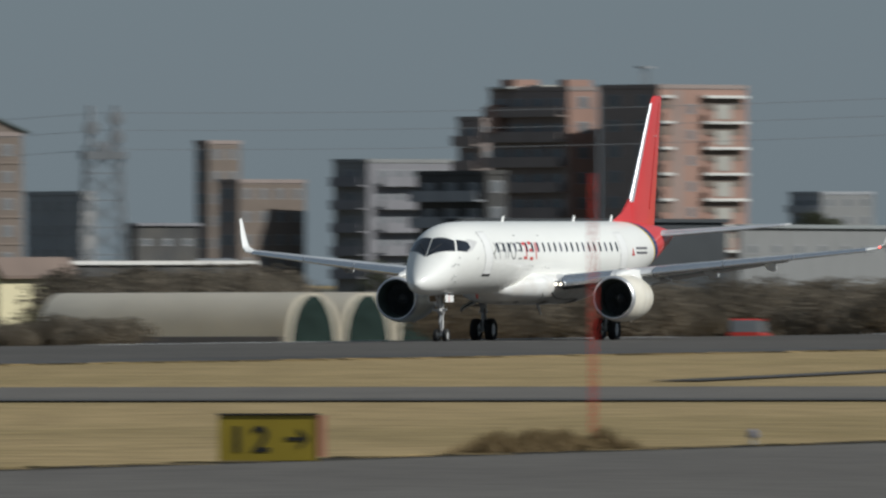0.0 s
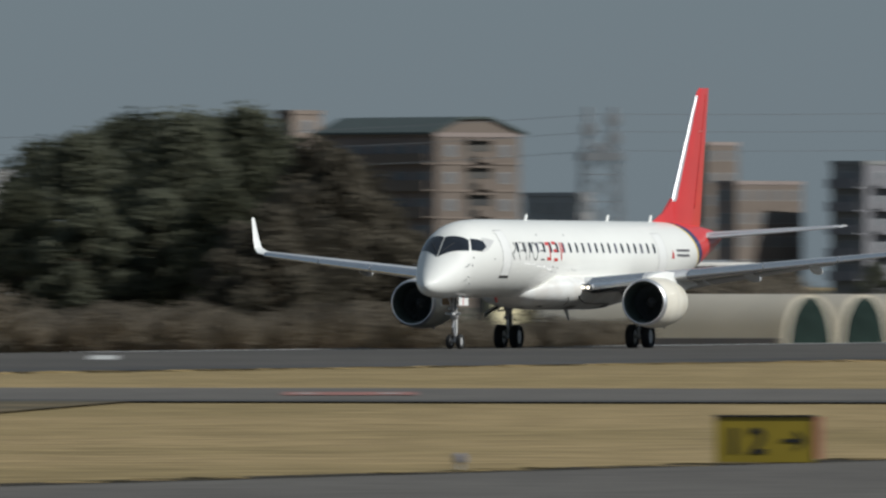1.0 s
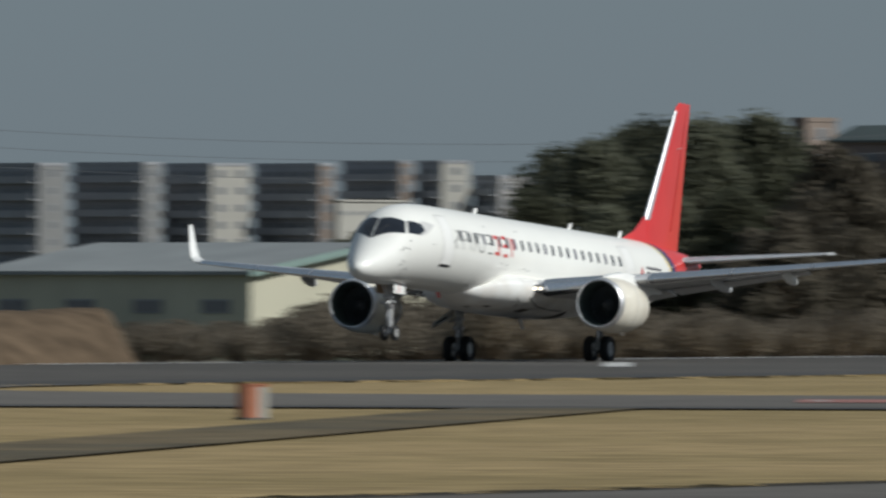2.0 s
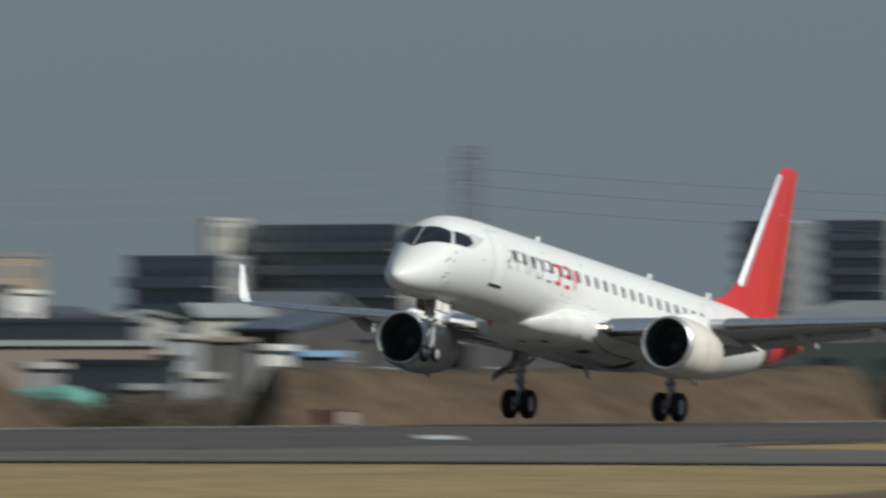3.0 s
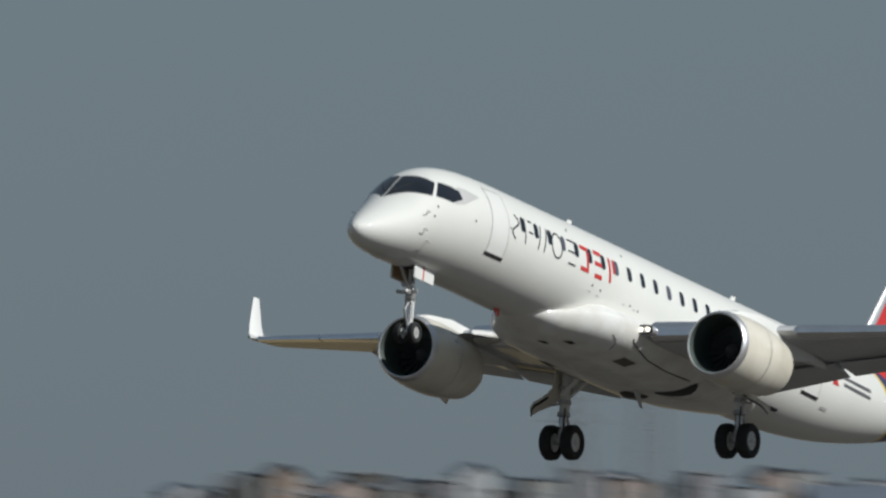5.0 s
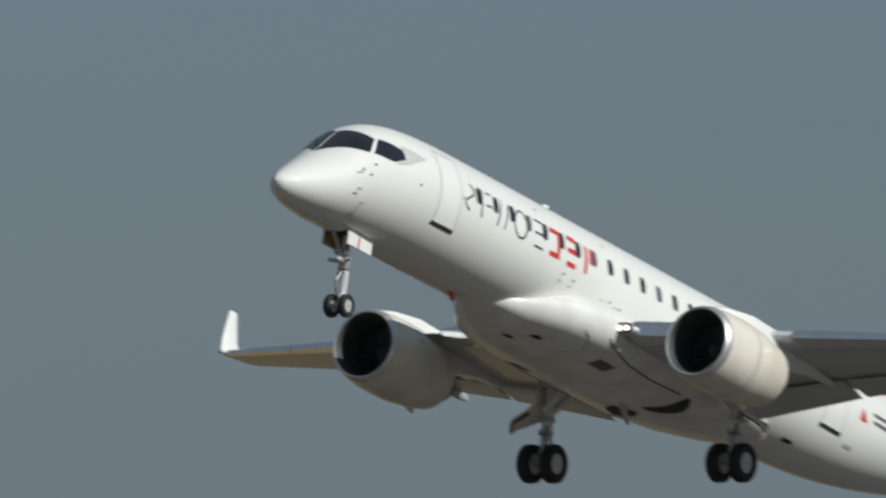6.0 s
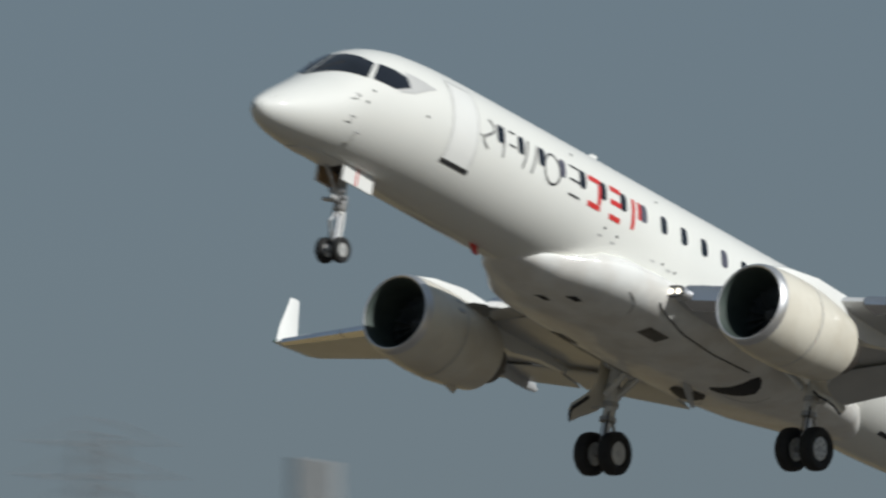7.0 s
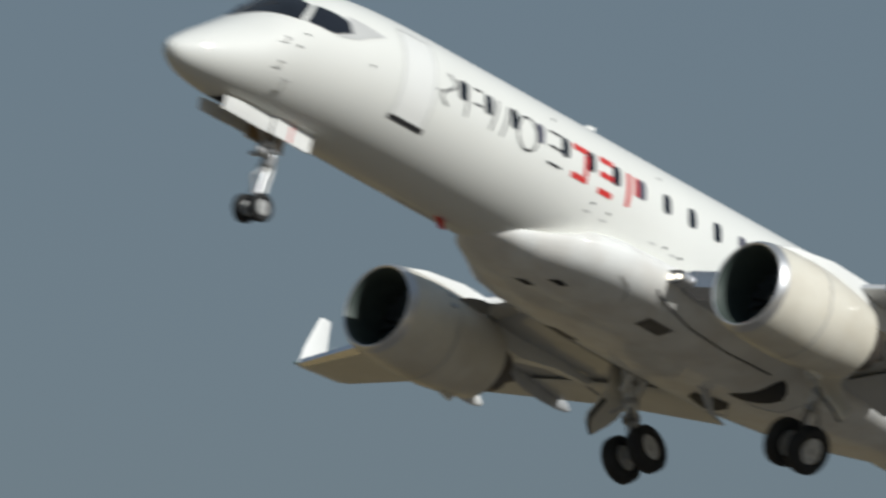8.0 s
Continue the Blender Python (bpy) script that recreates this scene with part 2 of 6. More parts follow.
# ---- building blocks ----
def mesh_of(bm, mats, smooth=False, angle=40):
    me = bpy.data.meshes.new("m")
    bmesh.ops.recalc_face_normals(bm, faces=bm.faces)
    bm.to_mesh(me)
    bm.free()
    for m in mats if isinstance(mats, (list, tuple)) else (mats,):
        me.materials.append(m)
    if smooth:
        me.polygons.foreach_set("use_smooth", [True] * len(me.polygons))
        me.set_sharp_from_angle(angle=radians(angle))
    return me


def part(name, bm, mats, parent=None, label="", smooth=False, at=None):
    ob = new(name, mesh_of(bm, mats, smooth) if isinstance(bm, bmesh.types.BMesh) else bm)
    if parent:
        ob.parent = parent
    if at is not None:
        ob.matrix_basis = at
    if label:
        ob["label"] = label
    return ob


def thing(name, label, category, m=None, group="", kind=""):
    ob = tagged(new(name), label, category, group, kind)
    if m is not None:
        ob.matrix_basis = m
    return ob


def add_box(bm, x0, x1, y0, y1, z0, z1, mat=0):
    v = [bm.verts.new(p) for p in ((x0, y0, z0), (x1, y0, z0), (x1, y1, z0), (x0, y1, z0), (x0, y0, z1), (x1, y0, z1), (x1, y1, z1), (x0, y1, z1))]
    for f in ((3, 2, 1, 0), (4, 5, 6, 7), (0, 1, 5, 4), (1, 2, 6, 5), (2, 3, 7, 6), (3, 0, 4, 7)):
        bm.faces.new([v[i] for i in f]).material_index = mat
    return bm


def box(x0, x1, y0, y1, z0, z1):
    return add_box(bmesh.new(), x0, x1, y0, y1, z0, z1)


def add_loft(bm, rings, closed=True, caps=True, mat=0):
    rows = [[bm.verts.new(p) for p in r] for r in rings]
    n = len(rows[0])
    for a, b in zip(rows, rows[1:]):
        for i in range(n if closed else n - 1):
            j = (i + 1) % n
            bm.faces.new((a[i], a[j], b[j], b[i])).material_index = mat
    if caps:
        for r in (rows[0], rows[-1]):
            bm.faces.new(r).material_index = mat
    return bm


def loft(rings, closed=True, caps=True):
    return add_loft(bmesh.new(), rings, closed, caps)


def add_rod(bm, p, q, r, r2=None, n=10, mat=0):
    p, q = Vector(p), Vector(q)
    d = (q - p).normalized()
    s = d.orthogonal().normalized()
    t = d.cross(s)
    add_loft(bm, [[c + k * (s * math.cos(2 * math.pi * i / n) + t * math.sin(2 * math.pi * i / n)) for i in range(n)] for c, k in ((p, r), (q, r if r2 is None else r2))], mat=mat)
    return bm


def rod(p, q, r, r2=None, n=10):
    return add_rod(bmesh.new(), p, q, r, r2, n)


def revolve(profile, centre, axis="x", n=40, caps=False):
    """Rings of (along, radius) round an axis through centre."""
    c = Vector(centre)
    rings = []
    for s, r in profile:
        ring = []
        for i in range(n):
            u, w = r * math.cos(2 * math.pi * i / n), r * math.sin(2 * math.pi * i / n)
            ring.append(c + (Vector((s, u, w)) if axis == "x" else Vector((u, s, w)) if axis == "y" else Vector((u, w, s))))
        rings.append(ring)
    return loft(rings, caps=caps)


# ---- the airliner ----
# Its own space: a metres behind the nose, l to its left, u up from the reference line. Local x = a - 17.5, y = -l, z = u.
def P(a, l, u):
    return Vector((a - 17.5, -l, u))


#            a     top    bottom  half width
STATIONS = [(-0.12, -0.97, -1.01, 0.02), (-0.06, -0.86, -1.12, 0.13), (0.08, -0.73, -1.235, 0.26), (0.35, -0.52, -1.335, 0.44), (0.7, -0.28, -1.40, 0.62), (1.1, -0.01, -1.435, 0.78),
            (1.55, 0.31, -1.45, 0.94), (1.95, 0.66, -1.45, 1.06), (2.35, 0.98, -1.43, 1.16), (2.8, 1.23, -1.43, 1.25), (3.3, 1.41, -1.43, 1.34), (4.0, 1.55, -1.43, 1.43),
            (5.0, 1.63, -1.43, 1.50), (6.5, 1.66, -1.43, 1.53), (14.0, 1.66, -1.43, 1.53), (21.5, 1.66, -1.43, 1.53), (23.8, 1.66, -1.41, 1.52), (25.9, 1.66, -1.27, 1.47),
            (27.9, 1.65, -1.01, 1.36), (30.0, 1.61, -0.60, 1.15), (32.0, 1.53, -0.11, 0.86), (33.8, 1.42, 0.38, 0.56), (35.1, 1.27, 0.77, 0.31), (35.65, 1.16, 0.94, 0.13)]


def profile_at(a):
    s = STATIONS
    i = max(0, min(len(s) - 2, next((k for k in range(len(s) - 1) if a <= s[k + 1][0]), len(s) - 2)))
    h = s[i + 1][0] - s[i][0]
    x = min(1.0, max(0.0, (a - s[i][0]) / h))
    out = []
    for c in (1, 2, 3):
        def slope(k):
            lo, hi = max(0, k - 1), min(len(s) - 1, k + 1)
            return (s[hi][c] - s[lo][c]) / (s[hi][0] - s[lo][0])
        p0, p1, m0, m1 = s[i][c], s[i + 1][c], slope(i) * h, slope(i + 1) * h
        out.append(p0 * (2 * x ** 3 - 3 * x * x + 1) + m0 * (x ** 3 - 2 * x * x + x) + p1 * (3 * x * x - 2 * x ** 3) + m1 * (x ** 3 - x * x))
    return out


def hull(a, th, off=0.0):
    top, bot, w = profile_at(a)
    return P(a, (w + off) * math.sin(th), (top + bot) / 2 + ((top - bot) / 2 + off) * math.cos(th))


def turn_at(a, u, side=1):
    top, bot, _ = profile_at(a)
    return side * math.acos(max(-1, min(1, (u - (top + bot) / 2) / ((top - bot) / 2))))


def skin(corners, off=0.012, n=8, bm=None):
    """A panel that lies on the hull: four corners (a, turn), bilinear between them."""
    bm = bm or bmesh.new()
    (a0, t0), (a1, t1), (a2, t2), (a3, t3) = corners
    g = []
    for i in range(n + 1):
        x = i / n
        g.append([bm.verts.new(hull((a0 * (1 - x) + a1 * x) * (1 - y) + (a3 * (1 - x) + a2 * x) * y, (t0 * (1 - x) + t1 * x) * (1 - y) + (t3 * (1 - x) + t2 * x) * y, off)) for y in [j / n for j in range(n + 1)]])
    for i in range(n):
        for j in range(n):
            bm.faces.new((g[i][j], g[i + 1][j], g[i + 1][j + 1], g[i][j + 1]))
    return bm


def skin_flat(corners, side=1, off=0.014, n=10, bm=None):
    """A panel on the hull whose edges run straight between corners (a, l, u)."""
    bm = bm or bmesh.new()
    c = [Vector(q) for q in corners]
    g = []
    for i in range(n + 1):
        row = []
        for j in range(n + 1):
            p = c[0].lerp(c[1], i / n).lerp(c[3].lerp(c[2], i / n), j / n)
            top, bot, w = profile_at(p.x)
            th = math.atan2(p.y / w, (p.z - (top + bot) / 2) / ((top - bot) / 2))
            row.append(bm.verts.new(hull(p.x, side * th, off)))
        g.append(row)
    for i in range(n):
        for j in range(n):
            bm.faces.new((g[i][j], g[i + 1][j], g[i + 1][j + 1], g[i][j + 1]))
    return bm


def skin_au(corners, side=1, off=0.012, n=8, bm=None):
    return skin([(a, turn_at(a, u, side)) for a, u in corners], off, n, bm)


def skin_disc(a, u, ra, ru, side, off, power=3.5, n=16):
    """A rounded pane on the hull, slightly proud, with a rim."""
    bm = bmesh.new()
    for k, o in ((1.0, off),):
        pts = []
        for i in range(n):
            c, s = math.cos(2 * math.pi * i / n), math.sin(2 * math.pi * i / n)
            aa, uu = a + ra * k * math.copysign(abs(c) ** (2 / power), c), u + ru * k * math.copysign(abs(s) ** (2 / power), s)
            pts.append(bm.verts.new(hull(aa, turn_at(aa, uu, side), o)))
        bm.faces.new(pts)
    return bm


def airfoil(chord, thick, n=14, front=0.0, back=1.0):
    """Points (along, up) round a wing section, from its tail over the top to the nose and back below."""
    def half(x):
        return 5 * thick * chord * (0.2969 * math.sqrt(x) - 0.126 * x - 0.3516 * x * x + 0.2843 * x ** 3 - 0.1036 * x ** 4)
    xs = [front + (back - front) * (0.5 - 0.5 * math.cos(math.pi * i / n)) for i in range(n + 1)]
    up = [(x * chord, half(x) + 0.02 * chord * math.sin(math.pi * x)) for x in xs]
    dn = [(x * chord, -0.75 * half(x) + 0.02 * chord * math.sin(math.pi * x)) for x in xs]
    return up[::-1] + dn[1:]


def wing_ring(sec, side, **k):
    l, a, chord, u, thick, lean = sec
    off = k.pop("off", 0.0)
    rise = 0.04 if a > 30 else -0.02 + 0.07 * max(0.0, min(1.0, (l - 4.5) / 6))
    ring = []
    for s, h in airfoil(chord, thick, **k):
        h += math.copysign(off, h)
        ring.append(P(a + s - off, side * (l - h * math.sin(radians(lean))), u + h * math.cos(radians(lean)) + rise * s))
    return ring


WING = [(0.3, 12.15, 7.45, -1.17, 0.12, 0), (1.8, 13.05, 6.65, -1.06, 0.118, 0), (5.2, 15.1, 4.6, -0.62, 0.115, 0), (10.0, 17.55, 2.62, -0.10, 0.105, 0), (13.9, 19.55, 1.52, 0.34, 0.10, 3)]
TIP = [(13.9, 19.55, 1.52, 0.34, 0.10, 3), (14.25, 19.8, 1.3, 0.41, 0.10, 25), (14.48, 20.1, 0.88, 0.60, 0.09, 62), (14.6, 20.28, 0.70, 0.98, 0.09, 80), (14.87, 20.84, 0.34, 1.84, 0.09, 81)]
TAILPLANE = [(0.2, 31.5, 3.3, 0.97, 0.10, 0), (5.6, 34.55, 1.2, 1.45, 0.09, 0)]


def between(secs, l):
    for p, q in zip(secs, secs[1:]):
        if l <= q[0]:
            k = (l - p[0]) / (q[0] - p[0])
            return tuple(x * (1 - k) + y * k for x, y in zip(p, q))
    return secs[-1]


def build_wing(plane, side):
    w = part("wing", loft([wing_ring(s, side) for s in WING]), GREY, plane, "grey swept wing with a polished leading edge", True)
    part("winglet", loft([wing_ring(s, side) for s in TIP]), WHITE, w, "white upturned wing tip", True)
    for l0, l1 in ((2.2, 4.05), (5.6, 8.3), (8.34, 11.0), (11.04, 13.85)):
        grow = 0.09 if l0 < 5 else 0.03
        part("slat", loft([wing_ring(between(WING, l), side, front=0.0, back=0.12 if l0 > 5 else 0.07, n=8, off=grow) for l in (l0, (l0 + l1) / 2, l1)]), BRIGHT, w, "polished metal slat", True)
    for l0, l1 in ((2.1, 5.1), (5.25, 10.2)):
        rings = []
        for l in (l0, l1):
            _, a, c, u, _, _ = between(WING, l)
            u += 0.78 * c * 0.07 * max(0.0, min(1.0, (l - 4.5) / 6))
            rings.append([P(a + 0.78 * c + s * math.cos(0.14), side * l, u - 0.035 * c - 0.02 + h - s * math.sin(0.14)) for s, h in airfoil(0.235 * c, 0.12, 8)])
        part("flap", loft(rings), GREY, w, "", True)
    for l in (7.0, 9.55):
        _, a, c, u, _, _ = between(WING, l)
        a0 = a + 0.52 * c
        size = c * 0.62
        part("flap_fairing", loft([[P(a0 + x * size, side * (l + r * 0.13 * math.cos(t)), u - 0.08 - 0.16 * x * x + 0.02 * c * x - 0.03 * c * x + r * 0.24 * math.sin(t)) for t in [2 * math.pi * i / 12 for i in range(12)]] for x, r in ((0, 0.05), (0.12, 0.5), (0.35, 0.95), (0.6, 1.0), (0.82, 0.75), (0.95, 0.42), (1.0, 0.12))]), WHITE if l > 8 else GREY, w, "", True)
    part("nav_lamp", revolve([(-0.06, 0.01), (-0.03, 0.03), (0.04, 0.035), (0.1, 0.01)], P(19.92, side * 14.36, 0.47), n=12), NAV if side > 0 else material("green_nav_lamp", (0.03, 0.10, 0.06), 0.2), w, "", True)
    # twin landing lamps in the root of the leading edge: lit bulbs at the bottom of deep bright bowls
    LA, LL, LU = 12.93, 2.15, -1.03
    def capsule(a, w, h):
        return [P(a, side * (LL + w * math.copysign(abs(math.cos(t)) ** 0.6, math.cos(t))), LU + h * math.copysign(abs(math.sin(t)) ** 0.7, math.sin(t))) for t in [2 * math.pi * i / 28 for i in range(28)]]
    part("lamp_housing", loft([capsule(LA + 0.34, 0.25, 0.12), capsule(LA + 0.12, 0.26, 0.135), capsule(LA + 0.02, 0.265, 0.14), capsule(LA, 0.255, 0.13)], caps=False), METAL, w, "metal rounded landing lamp surround", True)
    part("lamp_bezel", loft([capsule(LA + 0.01, 0.262, 0.137), capsule(LA - 0.012, 0.255, 0.132), capsule(LA - 0.012, 0.228, 0.108), capsule(LA + 0.05, 0.222, 0.104)], caps=False), DARK, w, "dark rubber lamp bezel", True)
    part("lamp_tray", loft([capsule(LA + 0.022, 0.235, 0.115), capsule(LA + 0.03, 0.235, 0.115)]), GREY, w, "grey lamp tray")
    for dl in (-0.105, 0.105):
        at = P(LA, side * (LL + dl), LU)
        bowl = part("lamp_reflector", revolve([(0.018, 0.094), (0.0, 0.092), (-0.004, 0.085), (0.012, 0.078), (0.018, 0.05), (0.0195, 0.034)], at, n=24), BRIGHT, w, "bright lamp reflector ring", True)
        part("lamp_lens", revolve([(0.006, 0.004), (0.008, 0.025), (0.014, 0.042), (0.0185, 0.05)], at, n=20), LAMP, bowl, "lit landing lamp", True)
    return w


NAC = (4.87, -1.63)


def build_engine(plane, side):
    l, u = side * NAC[0], NAC[1]
    c = P(0.12, l, u)
    e = part("engine_nacelle", revolve([(12.16, 0.945), (12.3, 0.965), (12.65, 1.0), (13.2, 1.02), (13.9, 1.0), (14.6, 0.91), (15.08, 0.82), (15.09, 0.78), (14.6, 0.76)], c), CREAM, plane, "cream jet engine nacelle with a bare metal lip", True)
    part("inlet_lip", revolve([(12.16, 0.947), (12.06, 0.925), (11.99, 0.885), (11.97, 0.86), (11.98, 0.84), (11.99, 0.828)], c), METAL, e, "polished metal inlet lip", True)
    part("inlet_duct", revolve([(11.99, 0.828), (12.03, 0.81), (12.1, 0.785), (12.25, 0.76), (12.5, 0.74), (13.1, 0.725), (13.12, 0.2)], c), material("duct_liner", (0.06, 0.078, 0.07), 0.5, 0, 0.15, 3.0), e, "dark inlet duct", True)
    blade = []
    for r, tw, w in ((0.2, 0.5, 0.10), (0.45, 0.85, 0.13), (0.71, 1.15, 0.15)):
        tang = Vector((math.cos(tw), 0, math.sin(tw)))
        nrm = Vector((0, 1, 0)).cross(tang).normalized() * 0.006
        blade.append([Vector((13.0, r, 0)) + q for q in (-w * tang - nrm, w * tang - nrm, w * tang + nrm, -w * tang + nrm)])
    blade_mesh = mesh_of(loft(blade), FANMETAL)
    for i in range(18):
        part("fan_blade", blade_mesh, None, e, at=Matrix.Translation(c) @ Matrix.Rotation(2 * math.pi * i / 18, 4, "X"))
    part("spinner", revolve([(12.68, 0.005), (12.74, 0.07), (12.85, 0.15), (12.98, 0.21)], c, n=20), material("spinner_grey", (0.12, 0.12, 0.12), 0.4), e, "", True)
    part("exhaust_core", revolve([(14.6, 0.62), (15.2, 0.58), (15.7, 0.46), (15.71, 0.40), (15.3, 0.3)], c), material("exhaust_metal", (0.20, 0.18, 0.16), 0.45, 0.8, 0.15, 3.0), e, "dull brown exhaust core", True)
    part("exhaust_plug", revolve([(15.2, 0.3), (15.75, 0.26), (16.25, 0.05), (16.3, 0.01)], c, n=20), material("plug_metal", (0.16, 0.15, 0.14), 0.45, 0.8, 0.15, 3.0), e, "", True)
    rings = []
    for a, top, bot, w in ((12.5, u + 1.0, u + 0.85, 0.05), (13.1, u + 1.15, u + 0.8, 0.24), (14.2, u + 1.26, u + 0.7, 0.31), (15.3, u + 1.22, u + 0.45, 0.30), (16.3, -0.62, u + 0.42, 0.22), (17.4, -0.72, u + 0.62, 0.14), (18.6, -0.8, -0.95, 0.04)):
        rings.append([P(a, l + w * x, y) for x, y in ((-1, bot), (1, bot), (1, (top + bot) / 2), (0.7, top - 0.03), (0, top), (-0.7, top - 0.03), (-1, (top + bot) / 2))])
    part("pylon", loft(rings), WHITE, e, "white engine pylon", True)
    # the shadow on the strake is put into its darker grey
    part("strake", loft([[P(a, l - side * (0.74 + o * 0.76), u + 0.64 + o * 0.65 + d) for o, d in ((0, 0.012), (h, 0.008), (h, -0.008), (0, -0.012))] for a, h in ((13.55, 0.02), (13.75, 0.16), (14.1, 0.27), (14.42, 0.24), (14.5, 0.05))]), material("shaded_strake_paint", (0.28, 0.27, 0.25), 0.5), e)
    part("cowl_seam", revolve([(13.38, 1.034), (13.41, 1.034)], c), SEAM, e)
    for k in (0.0, 1.0):
        part("cowl_latch", box(13.1, 13.28, -0.04, 0.04, -0.012, 0.012), STEEL, e, at=Matrix.Translation(c) @ Matrix.Rotation(-side * (0.9 + k * 0.25), 4, "X") @ Matrix.Translation((0, 0, 1.02)))
    part("drain_fin", loft([[P(a, l + w, u - 0.99 - d) for w in (-0.02, 0.02)] + [P(a + 0.1, l + w, u - 0.9) for w in (0.02, -0.02)] for a, d in ((14.3, -0.02), (14.7, 0.07))]), CREAM, e)
    return e


def build_wheel(parent, a, l, u, r, w, side):
    wheel = part("wheel", revolve([(-w * 0.30, r * 0.18), (-w * 0.36, r * 0.42), (-w * 0.30, r * 0.55), (w * 0.30, r * 0.55), (w * 0.36, r * 0.42), (w * 0.30, r * 0.18)], P(a, l, u), "y", 28, True), material("wheel_hub", (0.62, 0.62, 0.60), 0.4, 0.2, 0.1, 5.0), parent, "pale metal wheel", True)
    part("tyre", revolve([(-w * 0.36, r * 0.54), (-w * 0.48, r * 0.70), (-w * 0.46, r * 0.88), (-w * 0.32, r * 0.98), (0, r), (w * 0.32, r * 0.98), (w * 0.46, r * 0.88), (w * 0.48, r * 0.70), (w * 0.36, r * 0.54)], P(a, l, u), "y", 36), RUBBER, wheel, "black rubber tyre", True)
    out = 1 if l > 0 else -1
    for i in range(7):
        t = 2 * math.pi * i / 7
        c = P(a + r * 0.34 * math.cos(t), l, u + r * 0.34 * math.sin(t))
        part("hub_bolt", rod(c + Vector((0, -out * w * 0.33, 0)), c + Vector((0, -out * w * 0.39, 0)), r * 0.055, n=8), STEEL, wheel)
    return wheel


def build_main_gear(plane, side):
    a, l, u = 17.76, side * 2.78, -2.99
    g = part("main_gear", rod(P(17.65, l * 0.98, -0.6), P(a - 0.02, l, -2.2), 0.16, 0.14, 14), GEARW, plane, "pale grey main landing gear leg", True)
    g["side"] = side
    part("piston", rod(P(a - 0.02, l, -2.1), P(a, l, u + 0.02), 0.085, n=14), METAL, g, "chrome piston", True)
    part("axle", rod(P(a, l - 0.45, u), P(a, l + 0.45, u), 0.075, n=12), STEEL, g, "", True)
    part("side_brace", rod(P(17.8, l, -1.75), P(17.7, side * 2.1, -1.25), 0.06, n=10), GEARW, g, "", True)
    part("trunnion", rod(P(17.25, l * 0.98, -0.98), P(18.2, l * 0.98, -1.0), 0.11, n=12), GEARW, g, "pale pivot beam across the leg", True)
    part("retraction_jack", rod(P(17.42, l - side * 0.05, -1.7), P(17.3, l - side * 0.75, -1.1), 0.075, 0.06, 10), GEARW, g, "", True)
    for z in (-1.45, -1.85, -2.2):
        part("collar", revolve([(-0.07, 0.14), (-0.05, 0.19), (0.05, 0.19), (0.07, 0.14)], P(a - 0.03, l, z), "z", 16, True), STEEL, g, "", True)
    part("lower_fork", rod(P(a - 0.01, l, u + 0.34), P(a, l, u - 0.02), 0.13, 0.15, 12), GEARW, g, "", True)
    part("brake_hose", rod(P(a - 0.2, l + 0.12, -2.05), P(a - 0.24, l + 0.16, -2.75), 0.022, n=6), DARK, g)
    part("drag_brace", rod(P(17.85, l, -1.8), P(18.35, l, -1.0), 0.06, n=10), GEARW, g, "", True)
    bm = rod(P(a + 0.1, l, -2.15), P(a + 0.42, l, -2.55), 0.04, n=8)
    add_rod(bm, P(a + 0.42, l, -2.55), P(a + 0.08, l, -2.92), 0.04, n=8)
    part("torque_link", bm, STEEL, g)
    for s in (-0.06, 0.06):
        part("brake_line", rod(P(a - 0.14, l + s, -1.2), P(a - 0.12, l + s, -2.9), 0.014, n=6), DARK, g)
    rings = []
    for out, u0, w in ((2.96, -0.95, 0.34), (2.97, -1.3, 0.34), (3.02, -1.52, 0.36), (3.18, -1.69, 0.40), (3.44, -1.83, 0.41), (3.7, -1.92, 0.37), (3.88, -2.02, 0.24), (3.96, -2.14, 0.08)):
        out, w = 2.96 + 0.8 * (out - 2.96), 0.85 * w
        rings.append([P(17.62 - w, side * out, u0), P(17.62 + w, side * out, u0), P(17.62 + w, side * (out - 0.03), u0 - 0.07), P(17.62 - w, side * (out - 0.03), u0 - 0.07)])
    door = part("gear_door", loft(rings), CREAM, g, "cream outward-curved gear door", True)
    part("door_seal", loft([[r[3] + Vector((dx, 0, dz)) for dx, dz in ((-0.01, 0.0), (0.07, 0.0), (0.07, -0.06), (-0.01, -0.06))] for r in rings[3:]]), DARK, door, "dark rubber seal along the front edge")
    part("door_link", rod(P(17.62, l, -1.9), P(17.62, side * 3.2, -1.95), 0.035, n=8), STEEL, door)
    for dl in (-0.33, 0.33):
        build_wheel(g, a, l + dl, u, 0.5, 0.36, side)
    return g


